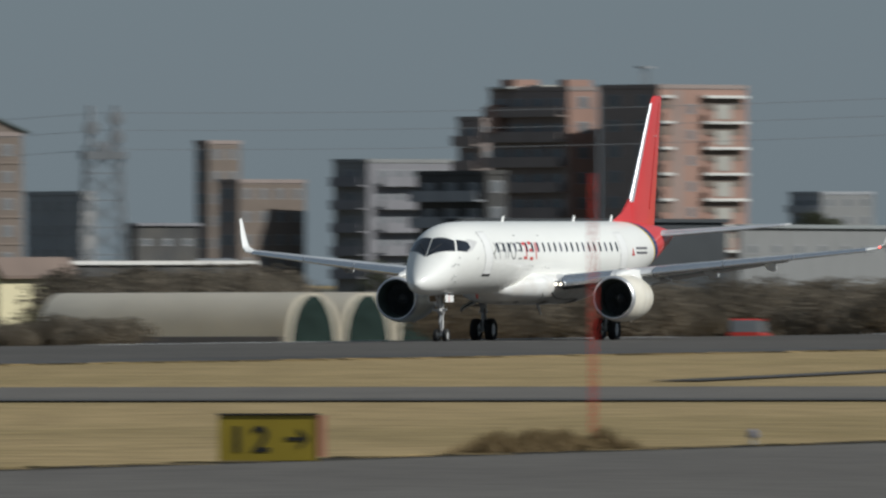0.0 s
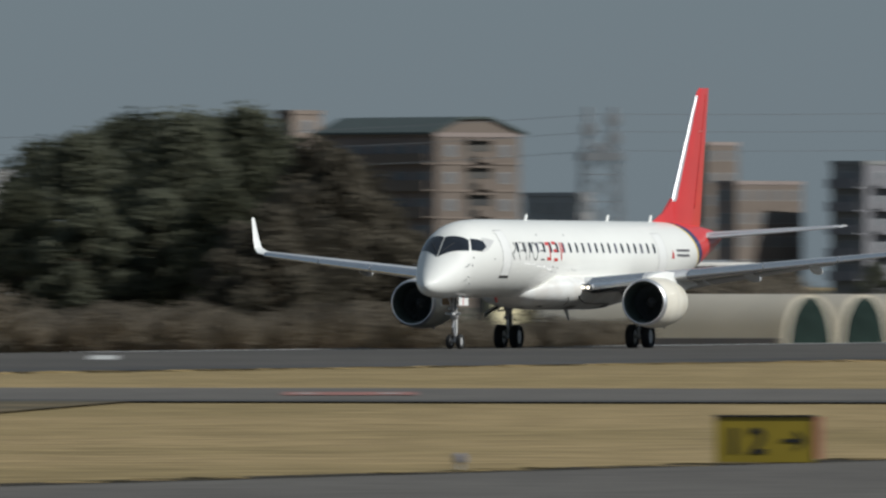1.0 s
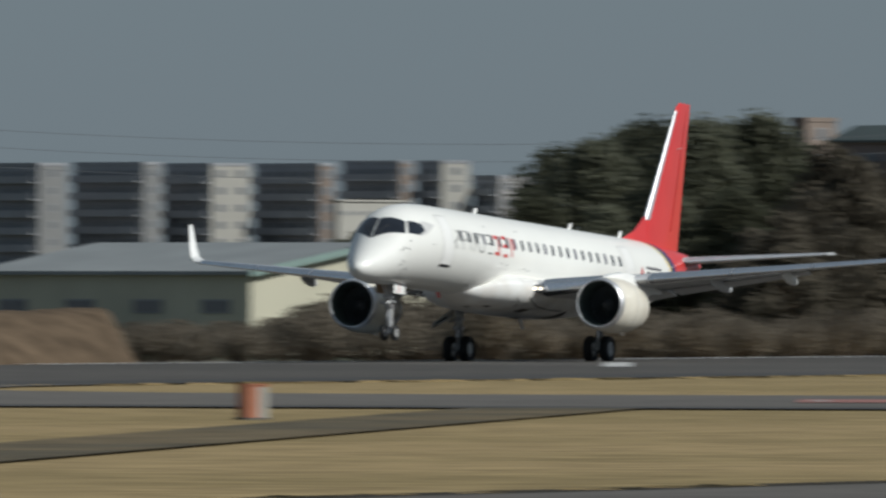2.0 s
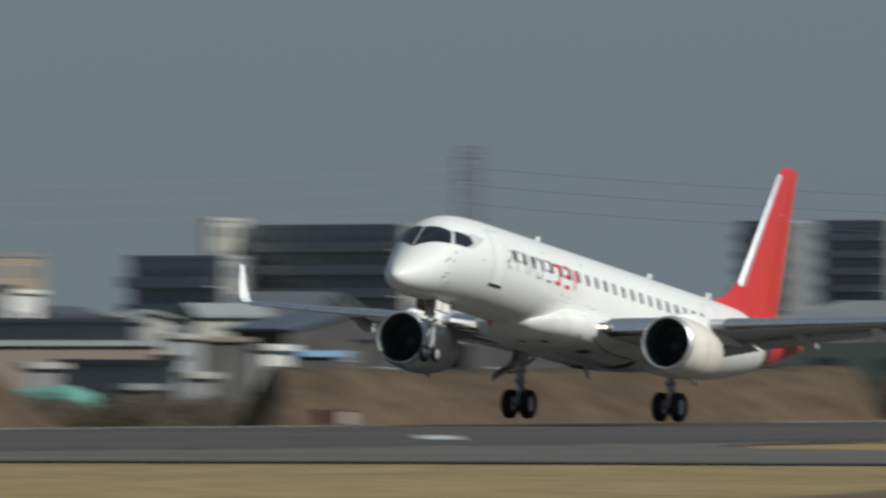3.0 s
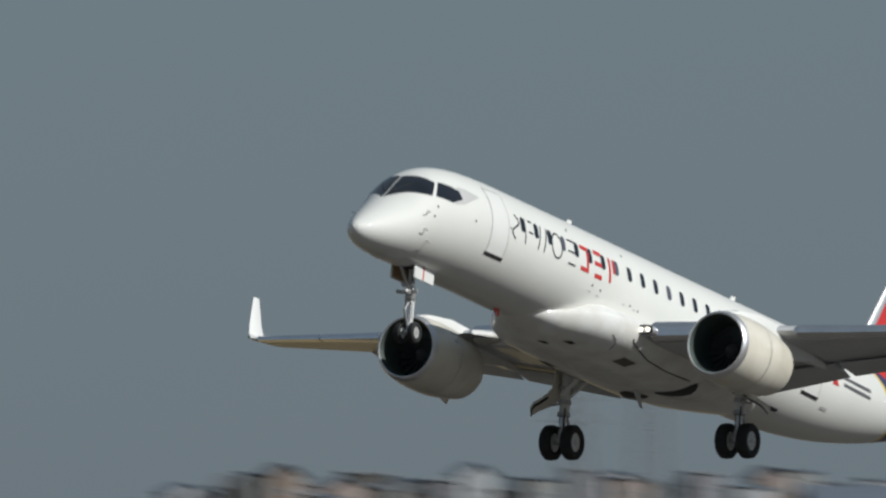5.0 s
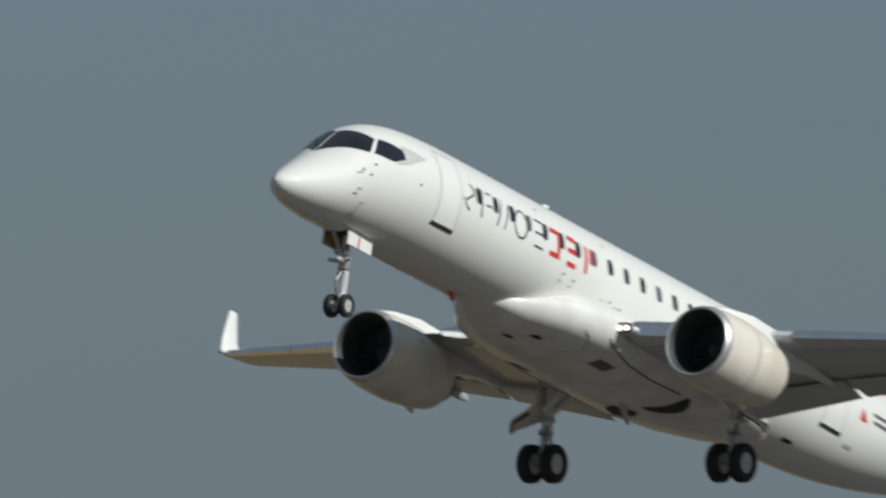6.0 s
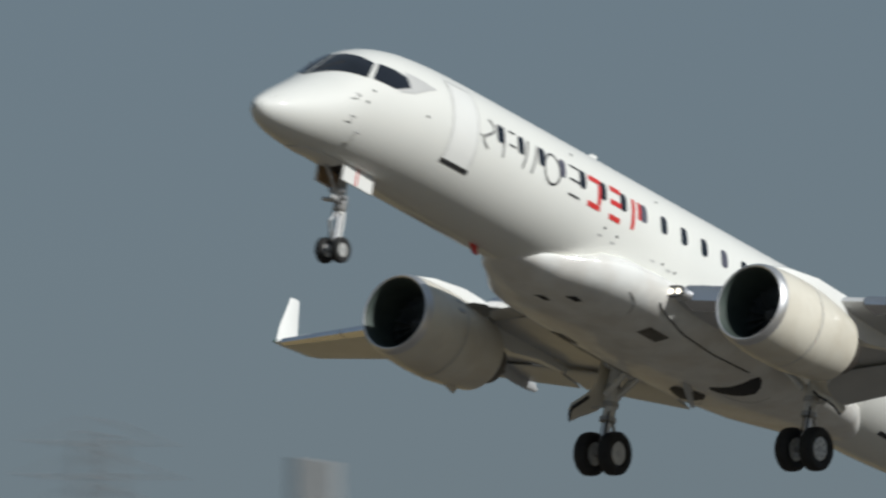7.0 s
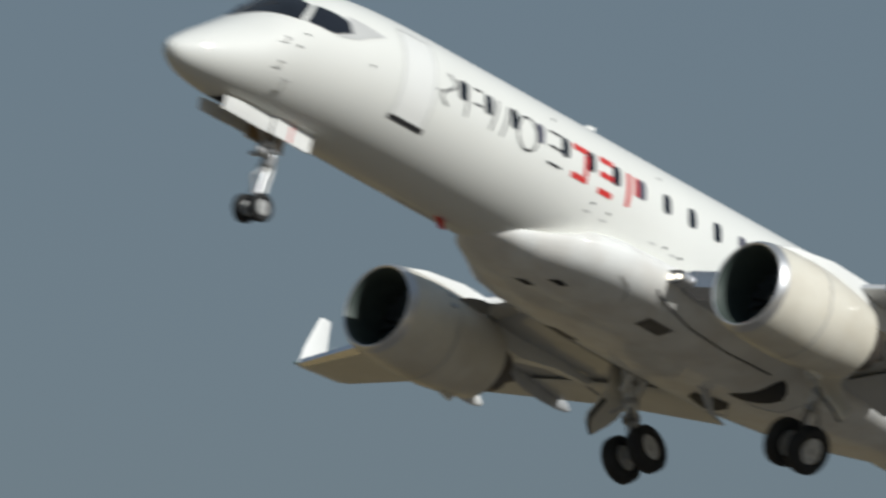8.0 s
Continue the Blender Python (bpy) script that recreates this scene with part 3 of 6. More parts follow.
def build_nose_gear(plane):
    a, u = 3.45, -3.17
    g = part("nose_gear", rod(P(3.36, 0, -1.3), P(3.43, 0, -2.35), 0.10, 0.09, 14), GEARW, plane, "pale nose landing gear leg", True)
    part("piston", rod(P(3.43, 0, -2.3), P(a, 0, u), 0.06, n=12), METAL, g, "chrome piston", True)
    part("axle", rod(P(a, -0.28, u), P(a, 0.28, u), 0.05, n=10), STEEL, g, "", True)
    bm = rod(P(a - 0.08, 0, -2.3), P(a - 0.30, 0, -2.6), 0.03, n=8)
    add_rod(bm, P(a - 0.30, 0, -2.6), P(a - 0.06, 0, -3.0), 0.03, n=8)
    part("torque_link", bm, STEEL, g)
    part("drag_brace", rod(P(3.4, 0, -2.1), P(2.6, 0, -1.35), 0.045, n=8), STEEL, g)
    part("steering_actuator", revolve([(-0.42, 0.03), (-0.36, 0.085), (-0.05, 0.09), (0.0, 0.05)], P(3.38, 0.06, -2.10), "x", 14, True), STEEL, g, "dull grey actuator", True)
    part("link_strut", rod(P(3.58, 0, -2.15), P(3.60, 0, -2.82), 0.05, 0.045, 10), GEARW, g, "white strut", True)
    part("link_foot", rod(P(3.60, 0, -2.80), P(3.47, 0, -3.0), 0.045, n=8), GEARW, g)
    st = part("steering_unit", revolve([(-0.16, 0.12), (-0.12, 0.15), (0.1, 0.15), (0.14, 0.11)], P(3.42, 0, -2.12), "z", 16, True), STEEL, g, "", True)
    for s in (-1, 1):
        part("actuator", rod(P(3.2, s * 0.10, -2.10), P(3.2, s * 0.32, -2.06), 0.05, n=8), STEEL, g)
        part("taxi_lamp", revolve([(-0.05, 0.005), (-0.04, 0.06), (0.04, 0.08), (0.07, 0.03)], P(3.2, s * 0.13, -1.86), n=12), STEEL, g, "", True)
        part("hose", rod(P(3.3, s * 0.08, -1.4), P(3.33, s * 0.08, -2.9), 0.013, n=6), DARK, g)
        build_wheel(g, a, s * 0.21, u, 0.29, 0.2, s)
        door = part("nose_gear_door", box(2.85 - 17.5, 3.95 - 17.5, -s * 0.36 - 0.02, -s * 0.36 + 0.02, -1.75, -1.32), [WHITE], plane, "white open nose gear door with a red mark" if s > 0 else "open nose gear door")
        part("door_mark", box(3.32 - 17.5, 3.38 - 17.5, -s * 0.36 - 0.024, -s * 0.36 + 0.024, -1.74, -1.33), RED, door)
        part("door_lining", box(2.88 - 17.5, 3.92 - 17.5, -s * 0.36 + (0.021 if s > 0 else -0.035), -s * 0.36 + (0.035 if s > 0 else -0.021), -1.72, -1.34), BROWN, door, "brown primed door lining")
    # a dark sheet on the hull stands in for the bay's inner shade
    part("wheel_well", skin([(1.5, math.pi - 0.25), (3.95, math.pi - 0.22), (3.95, math.pi + 0.22), (1.5, math.pi + 0.25)], 0.006), DARK, plane, "dark sheet painted as a shaded wheel bay")
    return g


def build_airliner():
    plane = thing("airliner", "white twin-engine jet airliner with a red tail, gear down, taking off", "airplane")
    n = 48
    cuts = []
    for p, q in zip(STATIONS, STATIONS[1:]):
        k = 6 if q[0] < 6 else 4
        cuts += [p[0] + (q[0] - p[0]) * i / k for i in range(k)]
    cuts.append(STATIONS[-1][0])
    part("fuselage", loft([[hull(a, 2 * math.pi * i / n) for i in range(n)] for a in cuts]), HULL, plane, "glossy white hull with a yellow and navy band before the red tail", True)
    part("tail_cone", revolve([(35.6, 0.14), (35.7, 0.11), (35.8, 0.08), (35.8, 0.05)], P(0, 0, 1.05), n=20, caps=True), STEEL, plane, "grey exhaust cone", True)
    # cockpit glazing
    for s in (1, -1):
        part("windscreen", skin_flat([(1.34, 0.02, 0.14), (2.33, 0.97, 0.38), (2.68, 0.88, 0.885), (2.28, 0.02, 0.90)], s), GLASS, plane, "dark windscreen pane", True)
        pane = skin_flat([(2.46, 1.0, 0.39), (3.10, 1.22, 0.36), (3.20, 1.10, 0.88), (2.80, 0.91, 0.93)], s)
        skin_flat([(3.10, 1.22, 0.37), (3.52, 1.30, 0.55), (3.47, 1.22, 0.80), (3.20, 1.10, 0.88)], s, bm=pane)
        part("side_window", pane, GLASS, plane, "dark cockpit side window", True)
        part("window_trim", skin_au([(3.15, 0.33), (3.62, 0.44), (4.42, 0.80), (3.50, 0.90)], s, 0.010), material("pale_grey_trim", (0.56, 0.56, 0.55), 0.5, 0, 0.05, 2.0), plane, "pale grey panel behind the side window", True)
        part("wiper", rod(hull(1.62, s * 0.12, 0.03), hull(2.1, s * 0.42, 0.03), 0.015, n=6), DARK, plane)
        for k in range(22):
            a = 6.68 + 0.793 * k
            part("cabin_window", skin_disc(a, 0.55, 0.125, 0.205, s, 0.01), GLASS if k % 4 != 3 else material("shaded_window", (0.10, 0.10, 0.13), 0.15), plane, "", True)
        for a0, a1, u0, u1, name in ((4.95, 5.86, -0.58, 1.2, "passenger_door"), (23.8, 24.8, -0.40, 1.15, "rear_door")):
            door = part(name, skin_au([(a0, u0), (a1, u0), (a1, u1), (a0, u1)], s, 0.006), WHITE, plane, "closed white cabin door with a grey seam", True)
            bm = bmesh.new()
            for q in (((a0 - 0.015, u0), (a0 + 0.015, u0), (a0 + 0.015, u1), (a0 - 0.015, u1)), ((a1 - 0.015, u0), (a1 + 0.015, u0), (a1 + 0.015, u1), (a1 - 0.015, u1)), ((a0, u1 - 0.015), (a1, u1 - 0.015), (a1, u1 + 0.015), (a0, u1 + 0.015))):
                skin_au(q, s, 0.011, 8, bm)
            part("door_seam", bm, SEAM, door)
            part("door_sill", skin_au([(a0 - 0.04, u0 - 0.08), (a1 + 0.04, u0 - 0.08), (a1 + 0.04, u0 + 0.015), (a0 - 0.04, u0 + 0.015)], s, 0.012), DARK, door, "dark door sill")
        # painted marks: plain strokes, arcs and bars, the dark ones thin and the red ones broad
        def arc(ca, cu, ra, ru, t0, t1, n=14):
            return [(ca + ra * math.cos(radians(t0 + (t1 - t0) * k / n)), cu + ru * math.sin(radians(t0 + (t1 - t0) * k / n))) for k in range(n + 1)]
        wave = [(0.20 * math.sin(2 * math.pi * k / 20), 0.34 - 0.68 * k / 20) for k in range(21)]
        ladder = [[(-0.20, u), (0.22, u)] for u in (0.33, 0.02, -0.33)]
        pane = [[(-0.24, 0.30), (0.24, 0.30)], [(0.18, 0.22), (0.18, -0.22)], [(-0.24, -0.30), (0.24, -0.30)]]
        MARKS = ((6.26, INK, [wave]), (7.02, INK, [[(-0.20, 0.35), (-0.20, -0.35)], [(0.0, 0.33), (0.24, 0.33)], [(0.0, 0.02), (0.24, 0.02)]]), (7.84, INK, [[(-0.27, -0.35), (-0.07, 0.35)], [(0.07, -0.35), (0.27, 0.35)]]),
                 (8.68, INK, [arc(0, 0, 0.30, 0.34, 0, 360, 26)]), (9.54, INK, ladder), (10.32, RED, pane), (11.12, RED, ladder), (11.93, RED, [[(-0.11, 0.35), (-0.11, -0.35)], [(0.13, 0.35), (0.13, -0.05)]]))
        for a, paint, line in [(a, paint, line) for a, paint, lines in MARKS for line in lines]:
            bm = bmesh.new()
            w = 0.062 if paint is RED else 0.026
            m = 4 if len(line) == 2 else 1
            pts = [(p[0] + (q[0] - p[0]) * k / m, p[1] + (q[1] - p[1]) * k / m) for p, q in zip(line, line[1:]) for k in range(m)] + [line[-1]]
            rim = []
            for k, (x, y) in enumerate(pts):
                (x0, y0), (x1, y1) = pts[max(0, k - 1)], pts[min(len(pts) - 1, k + 1)]
                size = math.hypot(x1 - x0, y1 - y0) or 1
                nx, ny = -(y1 - y0) / size * w, (x1 - x0) / size * w
                rim.append([bm.verts.new(hull(a + x + e * nx, turn_at(a + x + e * nx, 0.40 + y + e * ny, s), 0.008)) for e in (1, -1)])
            for p, q in zip(rim, rim[1:]):
                bm.faces.new((p[0], q[0], q[1], p[1]))
            part("painted_stroke", bm, paint, plane, "broad red painted stroke" if paint is RED else "thin dark painted stroke")
        for u0 in (0.44, 0.24):
            part("painted_bar", skin_au([(26.25, u0), (28.1, u0), (28.1, u0 + 0.10), (26.25, u0 + 0.10)], s, 0.009, 4), material("grey_lettering", (0.12, 0.12, 0.13), 0.5), plane, "small dark painted bar")
        part("rear_vent", skin_au([(22.8, -1.13), (23.3, -1.13), (23.3, -1.05), (22.8, -1.05)], s, 0.012, 4), DARK, plane, "small dark vent below the rear door")
        part("stencil", skin_au([(25.2, -0.62), (25.65, -0.62), (25.65, -0.54), (25.2, -0.54)], s, 0.009, 4), SEAM, plane)
        for a, u in ((10.75, -0.42), (11.25, -0.44), (12.75, -0.36), (13.4, -0.38)):
            part("stencil", skin_au([(a, u), (a + 0.16, u), (a + 0.16, u + 0.035), (a, u + 0.035)], s, 0.009, 2), SEAM, plane)
        part("painted_emblem", skin_au([(25.5, 0.16), (25.9, 0.16), (25.71, 0.50), (25.69, 0.50)], s, 0.012, 4), RED, plane, "small red painted emblem")
        for a, u in ((2.0, -0.16), (1.97, -0.62), (2.28, -0.86)):
            base = hull(a, turn_at(a, u, s))
            tip = hull(a, turn_at(a, u, s), 0.12)
            bm = rod(base, tip, 0.014, n=6)
            add_rod(bm, tip, tip + Vector((-0.16, 0, 0)), 0.014, n=6)
            part("pitot_probe", bm, STEEL, plane)
        for a, u in ((2.3, -0.18), (4.1, 0.08), (2.45, 0.12), (10.9, -0.22), (11.4, -0.26), (13.2, -0.3), (13.7, -0.34), (5.98, 0.3), (9.6, 1.05), (12.9, 1.05)):
            part("static_port", skin_disc(a, u, 0.04, 0.03, s, 0.009, 2, 10), DARK, plane)
    FAIR = ((9.3, 0.45, -1.3, 0.05, 0.12), (9.72, 0.84, -1.18, 0.06, 0.42), (10.3, 1.16, -1.08, 0.10, 0.66), (10.75, 1.46, -1.02, 0.22, 0.77), (11.2, 1.76, -0.99, 0.45, 0.85), (11.85, 1.93, -0.98, 0.56, 0.9), (13.0, 2.02, -0.97, 0.56, 0.94), (15.5, 2.05, -0.97, 0.54, 0.95), (18.2, 2.0, -0.97, 0.45, 0.92), (20.0, 1.78, -0.97, 0.4, 0.78), (21.5, 1.3, -1.0, 0.3, 0.55), (22.6, 0.6, -1.1, 0.1, 0.28))
    part("belly_fairing", loft([[P(a, w * (math.cos(t) if math.sin(t) > 0 else math.copysign(abs(math.cos(t)) ** 0.77, math.cos(t))), c + (up * math.sin(t) if math.sin(t) > 0 else -dn * abs(math.sin(t)) ** 0.77)) for t in [2 * math.pi * i / 40 for i in range(40)]] for a, w, c, up, dn in FAIR]), BELLY, plane, "white bulging wing root fairing", True)

    def under(a, l, off=0.0):
        """A place on the underside of the fairing."""
        k = next(i for i in range(len(FAIR) - 1) if a <= FAIR[i + 1][0])
        x = (a - FAIR[k][0]) / (FAIR[k + 1][0] - FAIR[k][0])
        w, c, dn = (FAIR[k][i] * (1 - x) + FAIR[k + 1][i] * x for i in (1, 2, 4))
        return P(a, l, c - (dn + off) * max(0.0, 1 - abs(l / w) ** 2.6) ** 0.385)

    def belly_patch(corners, off=0.012, n=6):
        q = [Vector(c) for c in corners]
        bm = bmesh.new()
        g = [[bm.verts.new(under(*q[0].lerp(q[1], i / n).lerp(q[3].lerp(q[2], i / n), j / n), off)) for j in range(n + 1)] for i in range(n + 1)]
        for i in range(n):
            for j in range(n):
                bm.faces.new((g[i][j], g[i + 1][j], g[i + 1][j + 1], g[i][j + 1]))
        return bm

    def belly_line(pts, r, n=14):
        bm = bmesh.new()
        at = []
        for p, q in zip(pts, pts[1:]):
            at += [under(p[0] + (q[0] - p[0]) * k / n, p[1] + (q[1] - p[1]) * k / n, 0.004) for k in range(n + 1)]
        for p, q in zip(at, at[1:]):
            if (p - q).length > 1e-4:
                add_rod(bm, p, q, r, n=5)
        return bm

    for s in (1, -1):
        # no bay is cut; its inner shade is a dark sheet on the belly
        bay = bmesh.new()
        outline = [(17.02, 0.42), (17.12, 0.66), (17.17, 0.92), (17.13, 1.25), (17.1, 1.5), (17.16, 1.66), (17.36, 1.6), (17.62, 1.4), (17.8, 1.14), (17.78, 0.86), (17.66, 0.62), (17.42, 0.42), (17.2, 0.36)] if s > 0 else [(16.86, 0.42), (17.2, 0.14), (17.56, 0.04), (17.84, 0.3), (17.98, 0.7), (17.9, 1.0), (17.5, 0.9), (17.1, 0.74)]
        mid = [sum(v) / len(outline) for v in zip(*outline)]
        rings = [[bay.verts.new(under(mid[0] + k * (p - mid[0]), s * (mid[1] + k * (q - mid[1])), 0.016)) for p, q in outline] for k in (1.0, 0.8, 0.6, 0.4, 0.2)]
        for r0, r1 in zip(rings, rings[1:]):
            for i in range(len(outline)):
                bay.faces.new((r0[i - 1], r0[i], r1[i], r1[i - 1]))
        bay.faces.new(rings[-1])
        part("gear_bay", bay, DARK, plane, "dark sheet painted as an open wheel bay")
        part("air_outlet", belly_patch([(13.25, s * 1.05), (13.98, s * 1.05), (13.98, s * 1.42), (13.25, s * 1.42)]), OUTLET, plane, "dark air outlet in the belly")
        part("fairing_seam", belly_line([(11.8, s * 1.80), (12.05, s * 1.76), (12.22, s * 1.66), (12.37, s * 1.41)], 0.008), DARK, plane, "thin dark panel seam")
        part("root_seal", belly_line([(12.78, s * 1.93), (12.9, s * 1.89), (13.3, s * 1.82), (14.2, s * 1.66), (15.4, s * 1.6), (16.8, s * 1.62)], 0.02), DARK, plane, "dark wing root seal")
        part("gear_panel", belly_line([(17.2, s * 0.45), (17.9, s * 0.4), (18.3, s * 0.7), (18.2, s * 1.25)], 0.012), SEAM, plane, "curved wheel bay seam")
    for a, l in ((10.86, 0.12), (11.08, 0.82)):
        part("scoop", belly_patch([(a - 0.16, l - 0.11), (a + 0.16, l - 0.02), (a + 0.18, l + 0.13), (a - 0.05, l + 0.11)]), DARK, plane, "small dark air scoop")
    for s in (1, -1):
        build_wing(plane, s)
        build_engine(plane, s)
        build_main_gear(plane, s)
    build_nose_gear(plane)
    # fin
    def fin_ring(u, a, chord, thick, **k):
        return [P(a + s, h - 0.02 * chord * math.sin(math.pi * s / chord), u) for s, h in airfoil(chord, thick, **k)]
    FIN = [(1.35, 28.9, 4.45, 0.09), (2.5, 29.7, 3.87, 0.09), (4.8, 31.4, 2.63, 0.09), (6.95, 32.98, 1.5, 0.09), (7.13, 33.3, 1.2, 0.06)]
    fin = part("fin", loft([fin_ring(u, a, c, k) for u, a, c, k in FIN]), RED, plane, "red swept tail fin with a bare metal leading edge", True)
    part("leading_edge", loft([[q + Vector((-0.012, 0.012 * (1 if q.y > 0 else -1), 0)) for q in fin_ring(u, a, c, k, front=0, back=0.085, n=8)] for u, a, c, k in ((2.5, 29.7, 3.87, 0.09), (4.8, 31.4, 2.63, 0.09), (6.8, 32.87, 1.58, 0.09))]), METAL, fin, "polished metal leading edge", True)
    part("dorsal_fillet", loft([[P(a, 0.2 * k, 1.5), P(a, -0.2 * k, 1.5), P(a, -0.06 * k, u), P(a, 0.06 * k, u)] for a, u, k in ((27.4, 1.67, 0.2), (28.7, 2.02, 0.7), (29.8, 2.62, 1.0))]), RED, fin, "red fillet before the fin", True)
    part("rudder_seam", loft([[P(32.3, s * 0.13, 2.2), P(32.34, s * 0.13, 2.2), P(34.02, s * 0.052, 6.85), P(33.98, s * 0.052, 6.85)] for s in (1, -1)]), material("dull_red_seam", (0.40, 0.03, 0.028), 0.6), fin)
    part("aerial", rod(P(32.95, 0.02, 5.35), P(32.85, 0.28, 5.37), 0.02, n=6), WHITE, fin)
    for s in (1, -1):
        t = part("tailplane", loft([wing_ring(x, s) for x in TAILPLANE]), GREY, plane, "grey tailplane with a polished leading edge", True)
        part("leading_edge", loft([wing_ring(between(TAILPLANE, l), s, front=0.0, back=0.1, n=8, off=0.012) for l in (0.9, 5.4)]), METAL, t, "polished metal leading edge", True)
    for a, h in ((11.85, 0.24), (21.77, 0.26), (27.1, 0.28)):
        part("blade_aerial", loft([[P(a - 0.18 + k * 0.2, w, 1.64 + k * h) for w in (-0.02, 0.02)] + [P(a + 0.12 + k * 0.12, w, 1.64 + k * h) for w in (0.02, -0.02)] for k in (0, 1)]), WHITE, plane, "white blade aerial")
    part("belly_beacon", loft([[P(8.14 + k * 0.18, w, -1.42 - k * 0.2) for w in (-0.02, 0.02)] + [P(8.42 + k * 0.06, w, -1.42 - k * 0.2) for w in (0.02, -0.02)] for k in (0, 1)]), RED, plane, "red belly blade aerial")
    part("belly_aerial", loft([[P(16.5 + k * 0.55, w, -1.88 - k * 0.46) for w in (-0.02, 0.02)] + [P(16.9 + k * 0.26, w, -1.88 - k * 0.46) for w in (0.02, -0.02)] for k in (0, 1)]), GREY, plane)
    # forward nose doors, hinged along their upper edge
    doors = []
    for s in (1, -1):
        bm = bmesh.new()
        rings = []
        for k in range(9):
            a = 1.42 + (2.84 - 1.42) * k / 8
            ths = [math.pi - s * 0.29 * q / 5 for q in range(6)]
            rings.append([hull(a, th, 0.024) for th in ths] + [hull(a, th, 0.010) for th in reversed(ths)])
        d = part("forward_door", add_loft(bm, rings), WHITE, plane, "white forward nose gear door", True)
        doors.append((s, d))
    return plane, doors


airliner, nose_doors = build_airliner()


# ---- ground ----
LOW = -1.0  # level of the land beyond the runway


def spot(bearing, dist, z=0.0):
    return Vector((dist * math.cos(radians(bearing)), dist * math.sin(radians(bearing)), z))


def sheet(name, rows, x0, x1, mat, label, category, step=40):
    """A ground sheet whose cross-section is rows of (y, z)."""
    bm = bmesh.new()
    xs = [x0 + (x1 - x0) * i / step for i in range(step + 1)]
    add_loft(bm, [[(x, y, z) for y, z in rows] for x in xs], closed=False, caps=False)
    return tagged(part(name, bm, mat), label, category, kind="structure")


sheet("ground", [(-4500, 0), (0, 0), (110, 0), (225, 0), (RUNWAY_Y, 0.0), (268, 0.0), (290, -0.4), (330, LOW), (600, LOW), (4700, LOW)], -4500, 4700, GRASS, "flat airfield of dry tan winter grass", "ground", 60)
sheet("runway", [(217, 0.03), (RUNWAY_Y, 0.05), (268, 0.04), (284, -0.22)], -900, 2600, RUNWAY, "worn grey asphalt runway", "runway")
sheet("runway_shoulder", [(217, 0.036), (221, 0.038), (225.5, 0.04)], -900, 2600, ASPHALT, "dark asphalt shoulder along the runway", "shoulder")
bm = bmesh.new()
add_loft(bm, [[(443 - f, y, 0.042), (469, y, 0.042), (495 + f, y, 0.042)] for y, f in ((90, 0), (130, 0), (170, 0), (190, 0), (199, 3), (206, 9), (211, 18), (214.5, 30), (217, 46))], closed=False, caps=False)
tagged(part("taxiway", bm, TAXI), "grey asphalt taxiway that flares out where it meets the runway", "taxiway", kind="structure")
bm = bmesh.new()
add_loft(bm, [[(443 - f, y, 0.046), (446.5 - f, y, 0.046), (450 - f, y, 0.046)] for y, f in ((90, 0), (130, 0), (170, 0), (190, 0), (199, 3), (206, 9), (211, 18), (214.5, 30), (216.5, 44))], closed=False, caps=False)
tagged(part("taxiway_shoulder", bm, ASPHALT), "dark shoulder along the taxiway", "shoulder", kind="structure")
sheet("apron_verge", [(101.8, 0.034), (103.0, 0.036), (103.7, 0.02)], -900, 1500, VERGEDARK, "dark strip along the apron edge", "verge", 60)
sheet("apron", [(-300, 0.03), (102.0, 0.03)], -900, 1500, APRON, "grey concrete apron edge", "apron")


sheet("yard", [(330, LOW + 0.03), (700, LOW + 0.03), (2600, LOW + 0.03)], 300, 4000, YARD, "dark trodden yards and plots beyond the airfield", "ground", 20)


def strip(name, p, q, w, mat, label, category, z=0.045):
    p, q = Vector((*p, z)), Vector((*q, z))
    n = Vector((-(q - p).y, (q - p).x, 0)).normalized() * w / 2
    bm = bmesh.new()
    add_loft(bm, [[p.lerp(q, k) - n, p.lerp(q, k) + n] for k in (0, 0.25, 0.5, 0.75, 1)], closed=False, caps=False)
    return tagged(part(name, bm, mat), label, category, kind="structure")


strip("service_road", (300, 126.2), (443, 167.3), 4.2, TRACK, "narrow dark service road across the grass", "road")
strip("drain", (520, 163.5), (700, 196), 1.6, ASPHALT, "dark drainage channel in the grass", "drain")
for x0, x1 in ((560, 640), (655, 700), (712, 745), (770, 850), (880, 1000)):
    strip("runway_edge_line", (x0, 267.2), (x1, 267.2), 1.5, LINE, "worn white line at the far runway edge", "marking", 0.06)
strip("hold_marking", (464.5, 167.3), (476, 171.4), 3.3, HOLD, "faded red hold marking painted on the taxiway", "marking", 0.06)
for k in (-1.0, 1.1):
    strip("hold_legend", (467 - 0.34 * k, 168.2 + 0.94 * k), (473 - 0.34 * k, 170.3 + 0.94 * k), 0.5, WORN, "worn pale bar within the hold marking", "marking", 0.066)
strip("lead_off_line", (650, 243.2), (682, 255.1), 1.0, LINE, "white lead-off line on the runway", "marking", 0.06)
strip("lead_off_line", (538, 230.1), (560, 239.6), 1.2, LINE, "short white lead-off line on the runway", "marking", 0.06)

